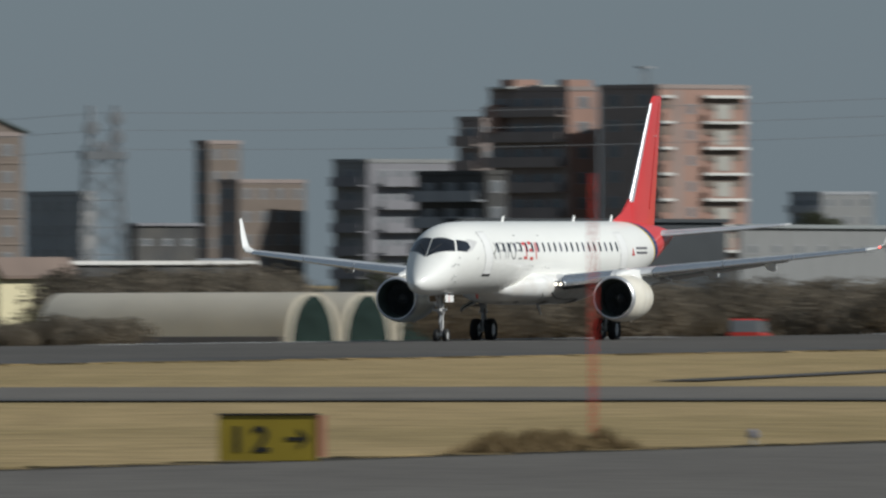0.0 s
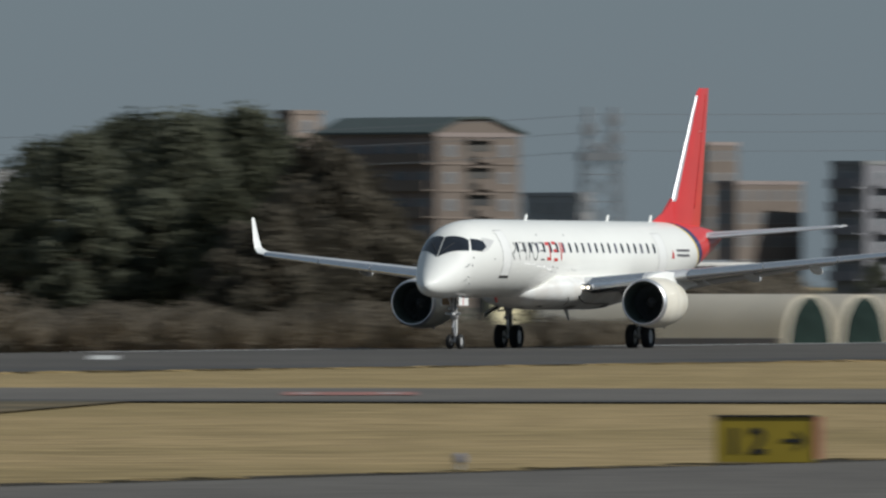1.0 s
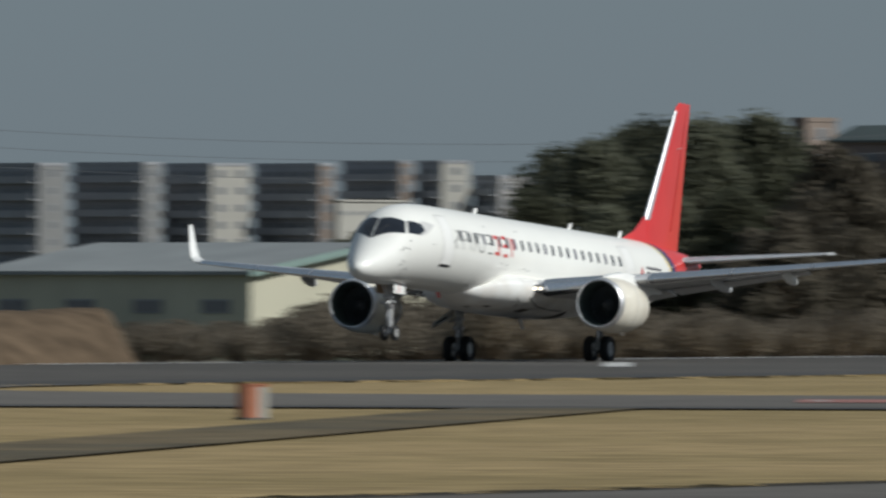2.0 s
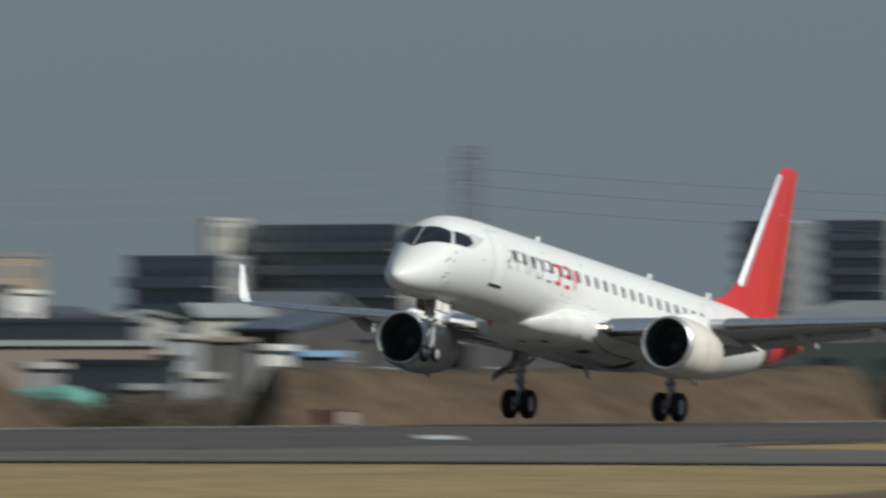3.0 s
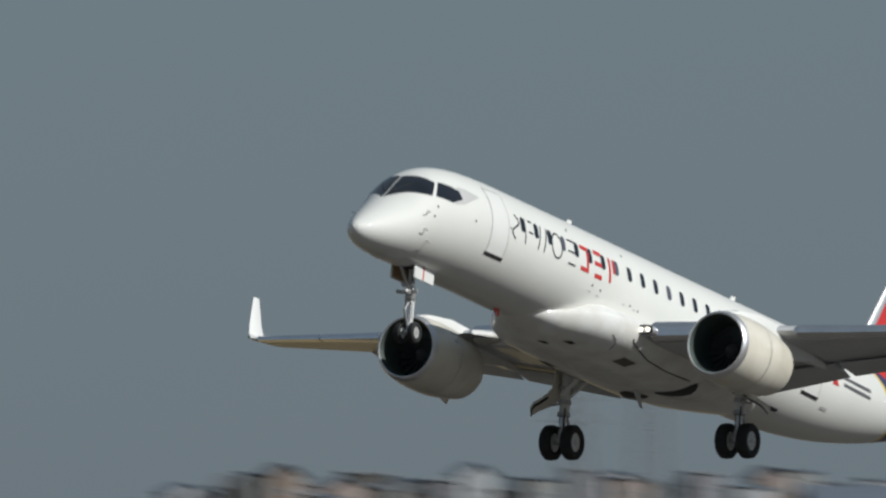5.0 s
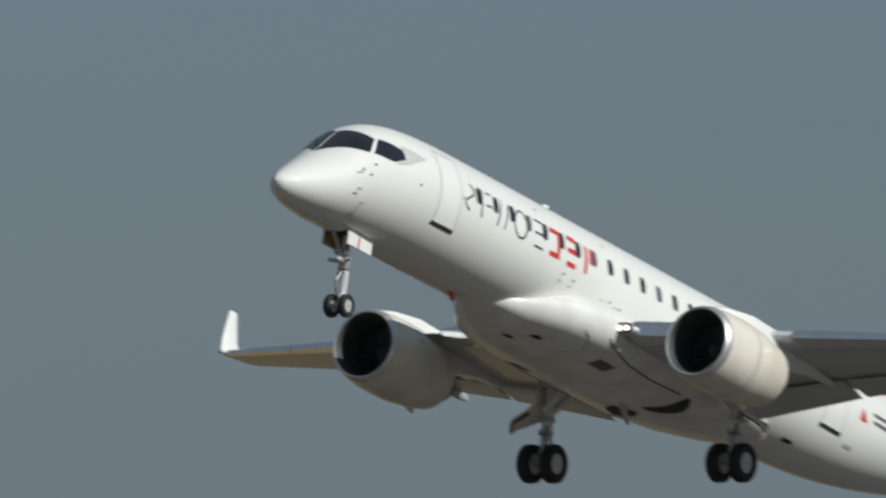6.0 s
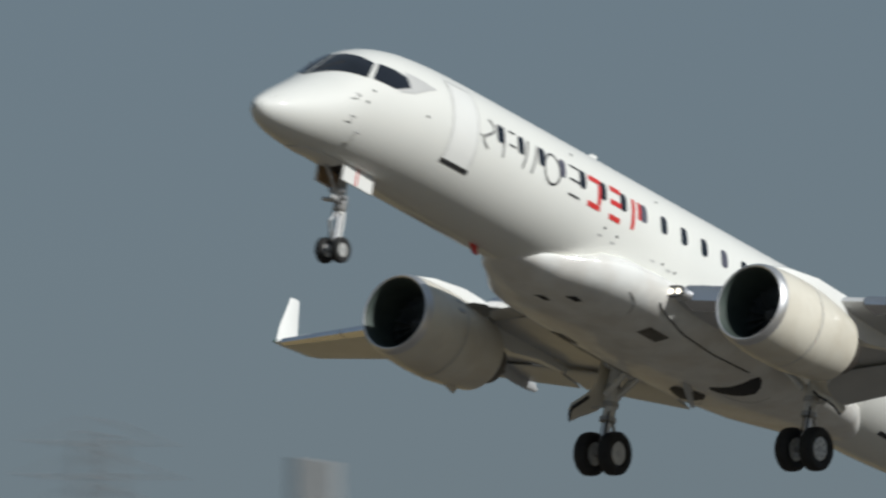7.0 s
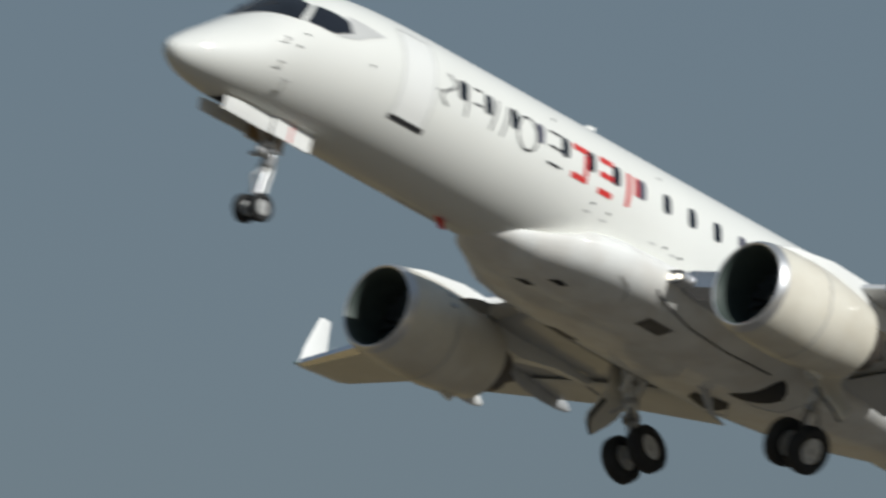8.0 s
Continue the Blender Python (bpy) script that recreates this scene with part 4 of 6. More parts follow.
# low clods and tufts along the broken edges of the grass
bm = bmesh.new()
rnd = random.Random(4)
for _ in range(2600):
    y = rnd.choice((102.3, 102.6, 216.6, 216.2)) + rnd.uniform(-0.15, 0.35)
    x = rnd.uniform(215, 800)
    h, w = rnd.uniform(0.02, 0.06), rnd.uniform(0.3, 1.2)
    a = rnd.uniform(0, 3.1)
    c = Vector((x, y, 0))
    d = Vector((math.cos(a), math.sin(a), 0)) * w
    bm.faces.new([bm.verts.new(q) for q in (c - d, c + d, c + d * 0.5 + Vector((0, 0, h)), c - d * 0.6 + Vector((0, 0, h * 0.8)))])
tagged(part("grass_tufts", bm, GRASS), "ragged dry tufts along the pavement edges", "grass", kind="stuff")


# ---- plants ----
def leaf_cloud(bm, centre, r, n, size, rnd, flat=0.8, mat=0):
    for _ in range(n):
        d = Vector((rnd.gauss(0, 1), rnd.gauss(0, 1), rnd.gauss(0, 1))).normalized() * r * rnd.random() ** 0.4
        d.z *= flat
        u = Vector((rnd.gauss(0, 1), rnd.gauss(0, 1), rnd.gauss(0, 0.6))).normalized()
        v = u.orthogonal().normalized()
        s = size * rnd.uniform(0.6, 1.3)
        c = centre + d
        f = bm.faces.new([bm.verts.new(q) for q in (c - u * s, c + v * s * 0.6, c + u * s, c - v * s * 0.6)])
        f.material_index = mat


def build_tree(seed, height, spread, label, mat=LEAF, crown_label="dense evergreen crown", n=300):
    rnd = random.Random(seed)
    t = thing("tree", label, "tree", group="grove beyond the runway")
    trunk = bmesh.new()
    top = height * 0.75
    add_rod(trunk, (0, 0, 0), (rnd.uniform(-0.3, 0.3), rnd.uniform(-0.3, 0.3), top), 0.38, 0.12, 8)
    crown = bmesh.new()
    for i in range(22):
        z = height * (0.22 + 0.75 * (i / 21))
        k = math.sin(math.pi * min(1.0, 0.18 + 0.82 * (i / 21) ** 0.8)) * spread * rnd.uniform(0.55, 1.05)
        a = i * 2.4 + rnd.uniform(-0.4, 0.4)
        p = Vector((math.cos(a) * k, math.sin(a) * k, z + rnd.uniform(-0.4, 0.4)))
        add_rod(trunk, (0, 0, max(1.0, z - height * 0.12)), p * 0.92, 0.10, 0.03, 5)
        leaf_cloud(crown, p, rnd.uniform(1.2, 2.1) * height / 12, n, 0.22, rnd, 0.7)
        leaf_cloud(crown, Vector((p.x * 0.4, p.y * 0.4, p.z)), 1.8 * height / 12, 60, 0.22, rnd, 0.8)
    part("trunk", trunk, BARK, t, "dark trunk with limbs")
    part("crown", crown, mat, t, crown_label)
    return t


def build_shrub(seed, size, mat, label, group, bare=True):
    rnd = random.Random(seed)
    t = thing("shrub", label, "shrub", group=group)
    stems, leaves = bmesh.new(), bmesh.new()
    for i in range(26 if bare else 8):
        a, lean = rnd.uniform(0, 6.28), rnd.uniform(0.1, 0.9)
        tip = Vector((math.cos(a) * lean * size, math.sin(a) * lean * size, size * rnd.uniform(0.7, 1.15) * (1.1 - 0.45 * lean)))
        add_rod(stems, (math.cos(a) * 0.15, math.sin(a) * 0.15, 0), tip, 0.03, 0.01, 4)
        leaf_cloud(leaves, tip * 0.8, size * 0.33, 60 if bare else 130, 0.10 if bare else 0.13, rnd)
    if not bare:
        leaf_cloud(leaves, Vector((0, 0, size * 0.45)), size * 0.62, 500, 0.14, rnd, 0.75)
    part("branchwork", stems, BARK, t)
    part("foliage", leaves, mat, t)
    return t


def place(t, bearing, dist, z=LOW, turn=0.0, size=1.0):
    p = spot(bearing, dist, z)
    t.scale = (size,) * 3
    return copy_thing(t, pose(p.x, p.y, p.z, 0, 0, turn))


kinds = [build_tree(11, 13.3, 4.4, "tall dark evergreen tree in a dense grove"), build_tree(12, 12.0, 4.6, "broad dark evergreen tree in a dense grove"), build_tree(13, 9.5, 4.2, "lower dark evergreen tree at the grove's edge")]
rnd = random.Random(7)
spots = [(20.10, 1110, 0, 1.02), (20.28, 1095, 0, 0.99), (20.42, 1120, 0, 1.0), (20.58, 1105, 1, 0.98), (20.68, 1120, 1, 0.95), (20.02, 1120, 1, 0.98), (19.93, 1105, 2, 1.0), (20.75, 1100, 2, 0.95), (20.35, 1085, 2, 0.9), (20.18, 1080, 2, 0.95), (20.55, 1082, 2, 0.85), (19.82, 1110, 2, 0.8), (19.72, 1120, 2, 0.6), (20.48, 1140, 0, 0.97), (20.2, 1140, 0, 1.0)]
for b, d, k, size in spots:
    place(kinds[k], b, d, LOW, rnd.uniform(0, 360), size * 0.96)
for b, d, size in ((22.62, 2000, 0.75), (22.72, 2010, 0.72), (22.80, 1990, 0.7), (28.40, 1900, 0.62), (28.52, 1890, 0.66), (28.62, 1910, 0.6), (18.30, 1900, 0.4), (18.2, 1900, 0.42), *[(20.98 + 0.055 * i, 1900 + 12 * (i % 3), 0.5 + 0.06 * (i * 7 % 4)) for i in range(9)], (17.05, 1900, 0.75), (17.0, 1890, 0.7)):
    place(kinds[1], b, d, LOW, rnd.uniform(0, 360), size)
bare_tree = build_tree(14, 10.0, 3.6, "brown half-bare tree at the grove's edge", DRYLEAF, "withered brown leaves", 330)
kinds.append(bare_tree)
for b, d, size in ((20.12, 1050, 0.62), (20.03, 1045, 0.7), (19.96, 1050, 0.8), (19.90, 1075, 1.05), (19.84, 1060, 0.98), (19.77, 1070, 0.9), (19.71, 1065, 0.74), (19.66, 1075, 0.6), (19.62, 1060, 0.46), (19.58, 1065, 0.4)):
    place(bare_tree, b, d, LOW, rnd.uniform(0, 360), size)
bare = [build_shrub(21 + i, 2.4, TWIG, "bare brown winter shrub in a thicket", "thicket beyond the runway") for i in range(3)]
rnd = random.Random(8)
for i in range(150):
    b = 19.55 + (22.1 - 19.55) * (i + rnd.random()) / 150
    tall = 1.3 if 20.88 < b < 21.12 else 1.12 if 21.12 < b < 21.42 else 0.72 if b > 21.42 else 0.9
    place(bare[i % 3], b, rnd.uniform(925, 1010), LOW + 0.1, rnd.uniform(0, 360), tall * rnd.uniform(0.7, 1.1))
for i in range(90):
    b = 16.6 + (18.15 - 16.6) * (i + rnd.random()) / 90
    place(bare[i % 3], b, rnd.uniform(985, 1100), LOW + 0.1, rnd.uniform(0, 360), rnd.uniform(0.8, 1.35))
for i in range(26):
    place(bare[i % 3], 19.0 + 0.5 * (i + rnd.random()) / 26, rnd.uniform(925, 960), LOW + 0.1, rnd.uniform(0, 360), rnd.uniform(0.55, 0.75))
for i in range(46):
    place(bare[i % 3], 18.58 + 0.62 * (i + rnd.random()) / 46, rnd.uniform(1090, 1180), LOW + 0.1, rnd.uniform(0, 360), rnd.uniform(1.2, 1.65))
for i in range(60):
    place(bare[i % 3], 22.9 + 1.6 * (i + rnd.random()) / 60, rnd.uniform(745, 830), LOW, rnd.uniform(0, 360), rnd.uniform(0.4, 0.72))
for t in kinds + bare:
    for o in (*t.children_recursive, t):
        bpy.data.objects.remove(o)
WEED = material("dry_weeds", (0.20, 0.145, 0.075), 0.9, 0, 0.3, 2.0, island=0.35, gloss=0.08)
rnd = random.Random(9)
for i in range(16):
    t = thing("weed_clump", "dry brown weed clump at the apron edge", "weeds", pose(317.5 + 7.5 * (i + rnd.random()) / 16, 103.1 + rnd.uniform(-0.3, 0.9), 0), group="weed clumps")
    bm = bmesh.new()
    tall = rnd.uniform(0.22, 0.5)
    for _ in range(420):
        a, d = rnd.uniform(0, 6.28), abs(rnd.gauss(0, 0.34))
        c = Vector((math.cos(a) * d, math.sin(a) * d, 0))
        h = tall * rnd.uniform(0.4, 1.1) * max(0.25, 1 - 0.8 * d)
        e = Vector((rnd.uniform(-0.16, 0.16), rnd.uniform(-0.16, 0.16), h))
        w = Vector((rnd.uniform(-1, 1), rnd.uniform(-1, 1), 0)).normalized() * 0.012
        bm.faces.new([bm.verts.new(q) for q in (c - w, c + w, c + e + w * 0.3, c + e - w * 0.3)])
    tagged(part("dry_growth", bm, WEED, t), kind="stuff")
dark_bush = build_shrub(41, 1.0, BUSH, "round dark bush at the foot of the earth bank", "bushes along the bank", False)
for b, size in ((25.622, 0.6), (25.46, 0.5), (25.271, 0.75), (25.08, 0.7), (24.966, 0.8), (24.853, 0.75), (24.74, 0.8), (24.643, 0.6), (25.824, 0.7), (26.035, 0.6)):
    p = spot(b, 278 / math.sin(radians(b)), -0.45)
    dark_bush.scale = (size, size, 0.5 + 0.7 * size)
    copy_thing(dark_bush, pose(p.x, p.y, p.z, 0, 0, b * 977 % 360))
for o in (*dark_bush.children_recursive, dark_bush):
    bpy.data.objects.remove(o)


# ---- earth banks ----
def bank(x0, x1, y, depth, height, seed, label, start=4.0, end=5.5, skew=0.0):
    """A long flat-topped heap of soil with sloping ends and an uneven crest."""
    bm = bmesh.new()
    n = 60
    rings = []
    for i in range(n + 1):
        k = i / n
        x = x0 + (x1 - x0) * k
        ramp = min(1.0, k * (x1 - x0) / start, (1 - k) * (x1 - x0) / end)
        ring = []
        for j in range(15):
            w = j / 14
            prof = min(1.0, 3.2 * w, 3.2 * (1 - w))
            h = height * max(0.0, ramp) * prof ** 0.8
            h += (0.20 * noise.noise(Vector((x * 0.10, w * 3, seed))) + 0.10 * noise.noise(Vector((x * 0.5, w * 6, seed + 3)))) * (1 if h > 0.3 else 0.2) * height / 2.6
            ring.append((x + skew * depth * (w - 1), y + depth * w, -0.65 + max(0, h)))
        rings.append(ring)
    add_loft(bm, rings, closed=False, caps=False)
    return tagged(part("earth_bank", bm, SOIL, smooth=True), label, "earth bank", kind="structure")


bank(595.6, 656, 284, 12, 3.25, 2, "brown bank of bare soil beyond the runway", 5.6, 8.0, 2.0)
bank(676, 738, 286, 12, 2.5, 5, "lower brown bank of bare soil beyond the runway", 3.0, 3.0, 2.0)


# ---- buildings ----
def shell(azl, azm, azr, dist, turn=0.0):
    """Pose and the two visible face lengths of a block whose near corner stands at bearing azm."""
    c = spot(azm, dist, LOW)
    wl = dist * radians(azl - azm) / math.cos(radians(45 - turn))
    wr = dist * radians(azm - azr) / math.cos(radians(45 + turn))
    return pose(c.x, c.y, c.z, 0, 0, azm - 45 + turn), wr, wl


def zt(el, dist):
    """Height above the low land of what stands at that elevation."""
    return EYE[2] + dist * math.tan(radians(el)) - LOW


WINDOWS = {}


def window_mesh(w, h):
    key = (round(w, 2), round(h, 2))
    if key not in WINDOWS:
        bm = add_box(bmesh.new(), -w / 2, w / 2, -0.06, 0.05, 0, h, 0)
        add_box(bm, -w / 2 + 0.1, w / 2 - 0.1, -0.075, 0.0, 0.1, h - 0.1, 1)
        WINDOWS[key] = mesh_of(bm, [DARKW, PANE])
    return WINDOWS[key]


def block(label, azl, azm, azr, dist, el, turn=0.0, wall=TILE_G, storey=3.0, right="windows", left="corridor", slab=None, share=0.3, end=None):
    m, wr, wl = shell(azl, azm, azr, dist, turn)
    height = zt(el, dist)
    b = thing("apartment_building", label, "building", m)
    bm = box(0, wr, 0, wl, 0, height)
    bmesh.ops.bevel(bm, geom=bm.edges[:], offset=0.05, segments=1, affect="EDGES")
    part("wall", bm, wall, b)
    # the lit side's brightness is put into a separate end wall colour
    if end:
        part("end_wall", box(0.03, wr - 0.03, -0.05, 0.02, 0, height - 0.1), end, b, "end wall toned as its lit face")
    slab = slab or wall
    for q in ((-0.1, wr + 0.1, -0.1, 0.2), (-0.1, 0.2, 0.2, wl + 0.1), (0.2, wr + 0.1, wl - 0.2, wl + 0.1), (wr - 0.2, wr + 0.1, 0.2, wl - 0.2)):
        part("parapet", box(*q, height, height + 0.5), wall, b)
    floors = int(height / storey)
    for f in range(floors):
        z = f * storey + height - floors * storey
        for kind, length, face in ((right, wr, 0), (left, wl, 1)):
            if kind == "plain":
                continue
            x0, x1, tall, wide, gap, lift = 0.0, length, 1.4, 1.7, 3.2, 0.9
            if kind != "windows":
                x0, x1, tall, wide, gap, lift = (share * length if kind == "balcony" else 0.3), length - 0.3, 2.0, 2.2, 3.4, 0.1
                k = 1.3
                bm = bmesh.new()
                if face == 0:
                    add_box(bm, x0, x1, -k, 0, z - 0.1, z + 0.1)
                    add_box(bm, x0, x1, -k, -k + 0.12, z + 0.1, z + 1.15)
                else:
                    add_box(bm, -k, 0, x0, x1, z - 0.1, z + 0.1)
                    add_box(bm, -k, -k + 0.12, x0, x1, z + 0.1, z + 1.15)
                part("balcony", bm, slab, b)
                if kind == "balcony" and x0 > 3:
                    o = part("window", window_mesh(1.1, 1.2), None, b)
                    o.matrix_basis = pose(x0 * 0.5, 0, z + 0.9) if face == 0 else pose(0, x0 * 0.5, z + 0.9, 0, 0, -90)
            n = max(1, int((x1 - x0) / gap))
            for i in range(n):
                x = x0 + (i + 0.5) * (x1 - x0) / n
                o = part("window", window_mesh(min(wide, 0.7 * length), tall), None, b)
                o.matrix_basis = pose(x, 0, z + lift) if face == 0 else pose(0, x, z + lift, 0, 0, -90)
    return b, wr, wl, height


def shed(label, azl, azm, azr, dist, el, turn=0.0, wall=TILE_G, roofing=None, rise=0.0, name="warehouse", windows=True, trim=None, faces=(0, 1), along=False):
    """A low building; with a rise, its gable looks to the right face, or to the left one when the ridge runs along."""
    m, wr, wl = shell(azl, azm, azr, dist, turn)
    height = zt(el, dist)
    b = thing(name, label, "building", m)
    part("wall", box(0, wr, 0, wl, 0, height), wall, b)
    if rise and along:
        part("roof", loft([[(x, -0.4, height - 0.05), (x, wl / 2, height + rise), (x, wl + 0.4, height - 0.05), (x, wl + 0.4, height + 0.15), (x, wl / 2, height + rise + 0.2), (x, -0.4, height + 0.15)] for x in (-0.4, wr + 0.4)]), roofing or wall, b)
        part("gable", loft([[(x, 0.02, height), (x, wl - 0.02, height), (x, wl / 2, height + rise - 0.02)] for x in (0.01, wr - 0.01)]), wall, b)
    elif rise:
        part("roof", loft([[(-0.4, y, height - 0.05), (wr / 2, y, height + rise), (wr + 0.4, y, height - 0.05), (wr + 0.4, y, height + 0.15), (wr / 2, y, height + rise + 0.2), (-0.4, y, height + 0.15)] for y in (-0.4, wl + 0.4)]), roofing or wall, b)
        part("gable", loft([[(0.02, y, height), (wr - 0.02, y, height), (wr / 2, y, height + rise - 0.02)] for y in (0.01, wl - 0.01)]), wall, b)
        if trim:
            part("verge_trim", loft([[(-0.45, y, height - 0.16), (wr / 2, y, height + rise - 0.1), (wr + 0.45, y, height - 0.16), (wr + 0.45, y, height + 0.2), (wr / 2, y, height + rise + 0.25), (-0.45, y, height + 0.2)] for y in (-0.55, -0.42)]), trim, b)
    else:
        part("roof", box(-0.3, wr + 0.3, -0.3, wl + 0.3, height, height + 0.3), roofing or wall, b)
    if windows:
        for face, length in ((0, wr), (1, wl)):
            if face not in faces:
                continue
            n = max(1, min(14, int(length / 4.5)))
            for i in range(n):
                x = (i + 0.5) * length / n
                o = part("window", window_mesh(min(2.2, length / n * 0.5), 0.75), None, b)
                o.matrix_basis = pose(x, 0, height - 2.1) if face == 0 else pose(0, x, height - 2.1, 0, 0, -90)
    return b, wr, wl, height


# apartment blocks, from the far right of the pan to its left
# shaded left faces are painted dark brown, the lit ends salmon
b, wr, wl, h = block("salmon tiled apartment block with white balconies", 17.665, 17.495, 17.241, 2360, 0.515, 8, TILE_D, right="plain", left="windows", end=TILE_P)
# the groove's shade is a flat brown strip on the wall
part("wall_groove", box(wr * 0.17, wr * 0.25, -0.09, -0.04, 0, h - 0.2), TILE_D, b, "flat dark strip painted as a shaded groove")
for f in range(9):
    z = h - 0.9 - 3.05 * f
    if z < 3:
        break
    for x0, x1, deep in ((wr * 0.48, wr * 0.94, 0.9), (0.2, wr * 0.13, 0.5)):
        # no hollow: the opening's shade is a flat umber panel
        part("balcony_recess", box(x0, x1, -0.10, -0.04, z - 1.5, z - 0.2), TILE_M, b, "flat panel painted dark as a shaded balcony opening")
        part("balcony_slab", box(x0 - 0.2, x1 + 0.2, -deep, 0, z - 0.2, z + 0.12), WHITEW, b, "white slab edge")
        part("balcony_front", box(x0, x1, -deep + 0.1, -deep + 0.25, z - 2.95, z - 1.75), TILE_P, b)
    part("balcony_screen", box(wr * 0.58, wr * 0.76, -0.86, -0.80, z - 2.7, z - 1.0), HAZEW, b, "pale balcony screen")
    o = part("window", window_mesh(1.3, 1.2), None, b)
    o.matrix_basis = pose(wr * 0.36, -0.05, z - 2.1)
for dx in (-0.7, 0.7):
    part("aerial_leg", rod((1.5 + dx, wl * 0.35, h + 0.3), (1.5 + 0.4 * dx, wl * 0.35, h + 2.6), 0.12, 0.1, 6), LATTICE, b)
part("aerial_head", box(0.4, 2.6, wl * 0.35 - 0.5, wl * 0.35 + 0.5, h + 2.4, h + 2.65), LATTICE, b, "small rooftop aerial frame")
b, wr, wl, h = block("dark brown stepped apartment block", 17.98, 17.755, 17.668, 2373, 0.51, -5, TILE_D, slab=TILE_D, end=TILE_P)
for y0, y1, up, wall in ((0.4, wl * 0.14, 0.9, TILE_P), (wl * 0.38, wl * 0.55, 0.3, HAZEW), (wl * 0.70, wl * 0.88, 1.0, TILE_P)):
    part("roof_house", box(0.3, 4.0, y0, y1, h + 0.3, h + 0.4 + up), wall, b, "small rooftop plant house")
part("roof_slab", box(-0.9, 4.0, wl * 0.66, wl * 0.94, h + 0.3, h + 0.55), WHITEW, b, "white roof slab")
part("stair_bay", box(-1.5, 0.1, wl * 0.80, wl * 0.90, h - 5.0, h - 1.6), TILE_P, b, "salmon tiled stair bay")
block("dark brown lower wing of an apartment block", 18.07, 18.0, 17.96, 2420, 0.425, -5, TILE_D)
block("low dark apartment block with pale corridors", 18.19, 17.99, 17.93, 2300, 0.27, -10, DARKSHADE, slab=SHADY)
block("grey concrete apartment block with stacked balconies", 18.427, 18.33, 18.087, 2600, 0.305, 10, DULLW, right="balcony", slab=CHARSHADE, share=0.1, end=CHARSHADE)
shed("grey flat-roofed block behind a long shed", 19.017, 18.993, 18.815, 2100, 0.126, 20, DARKSHADE, CHARSHADE)
block("slim brown tower block", 18.823, 18.785, 18.694, 2700, 0.36, 10, TILE_D, left="windows", end=TILE_M)
block("low brown apartment block with small windows", 18.76, 18.70, 18.508, 2600, 0.248, 12, TILE_D, left="windows", end=TILE_M)
block("dark low apartment block with white corridor slabs", 19.31, 19.15, 19.11, 2500, 0.215, -15, DARKW, left="windows", end=TILE_G)
b, wr, wl, h = block("brown tiled apartment block with a green gable roof", 19.884, 19.56, 19.318, 2250, 0.385, 0, TILE_D, right="plain", left="corridor", slab=TILE_M, end=TILE_M)
part("roof", loft([[(-0.8, y, h + 0.3), (wr * 0.28, y, h + 2.0), (wr * 0.62, y, h + 2.1), (wr + 0.8, y, h + 0.3), (wr + 0.8, y, h + 0.55), (wr * 0.62, y, h + 2.35), (wr * 0.28, y, h + 2.25), (-0.8, y, h + 0.55)] for y in (-0.4, wl + 0.8)]), ROOFG, b, "dark green gable roof")
for f in range(6):
    z = h - 3.05 * f
    part("string_course", box(0.05, wr - 0.05, -0.16, -0.04, z - 3.1, z - 2.9), TILE_B, b, "pale string course")
    # the opening's shade is painted as a flat dark panel
    part("balcony_recess", box(wr * 0.38, wr * 0.66, -0.10, -0.04, z - 1.6, z - 0.4), DARKSHADE, b, "flat panel painted dark as a shaded balcony opening")
    part("balcony_slab", box(wr * 0.37, wr * 0.67, -0.7, -0.02, z - 0.4, z - 0.15), TILE_M, b)
    part("balcony_front", box(wr * 0.46, wr * 0.67, -0.7, -0.55, z - 2.85, z - 1.75), TILE_M, b)
    # shade of the slot, painted as a flat dark strip
    part("drain_slot", box(wr * 0.38, wr * 0.44, -0.09, -0.04, z - 2.9, z - 1.6), DARKSHADE, b, "flat dark strip painted as a shaded slot")
    for k in (0.17, 0.82):
        o = part("window", window_mesh(1.5, 1.3), None, b)
        o.matrix_basis = pose(wr * k, -0.05, z - 2.2)
part("gable", loft([[(0.0, y, h + 0.28), (wr, y, h + 0.28), (wr * 0.62, y, h + 2.05), (wr * 0.28, y, h + 1.95)] for y in (-0.06, 1.0)]), TILE_M, b, "brown tiled gable")
block("brown stair tower beside an apartment block", 20.013, 19.97, 19.885, 2300, 0.45, 5, TILE_B)
WR = "white and grey apartment slab with shaded corridors"
# corridor sides painted in the shade tone, ends in the lit one
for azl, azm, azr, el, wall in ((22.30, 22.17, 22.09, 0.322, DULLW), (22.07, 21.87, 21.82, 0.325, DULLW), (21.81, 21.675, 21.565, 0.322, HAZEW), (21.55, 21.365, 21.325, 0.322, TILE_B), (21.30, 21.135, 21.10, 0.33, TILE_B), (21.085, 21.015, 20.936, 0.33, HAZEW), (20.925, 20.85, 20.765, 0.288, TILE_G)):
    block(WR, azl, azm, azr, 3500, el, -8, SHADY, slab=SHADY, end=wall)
shed("white flat-roofed school building", 21.33, 21.312, 21.118, 3000, 0.22, 20, HAZEW)
shed("small white flat-roofed office", 21.12, 21.11, 21.03, 2900, 0.185, 20, HAZEW)
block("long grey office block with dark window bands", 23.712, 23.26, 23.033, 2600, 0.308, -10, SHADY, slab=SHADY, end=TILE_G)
block("pale lift tower of an office block", 23.83, 23.815, 23.712, 2620, 0.325, 20, HAZEW, left="windows")
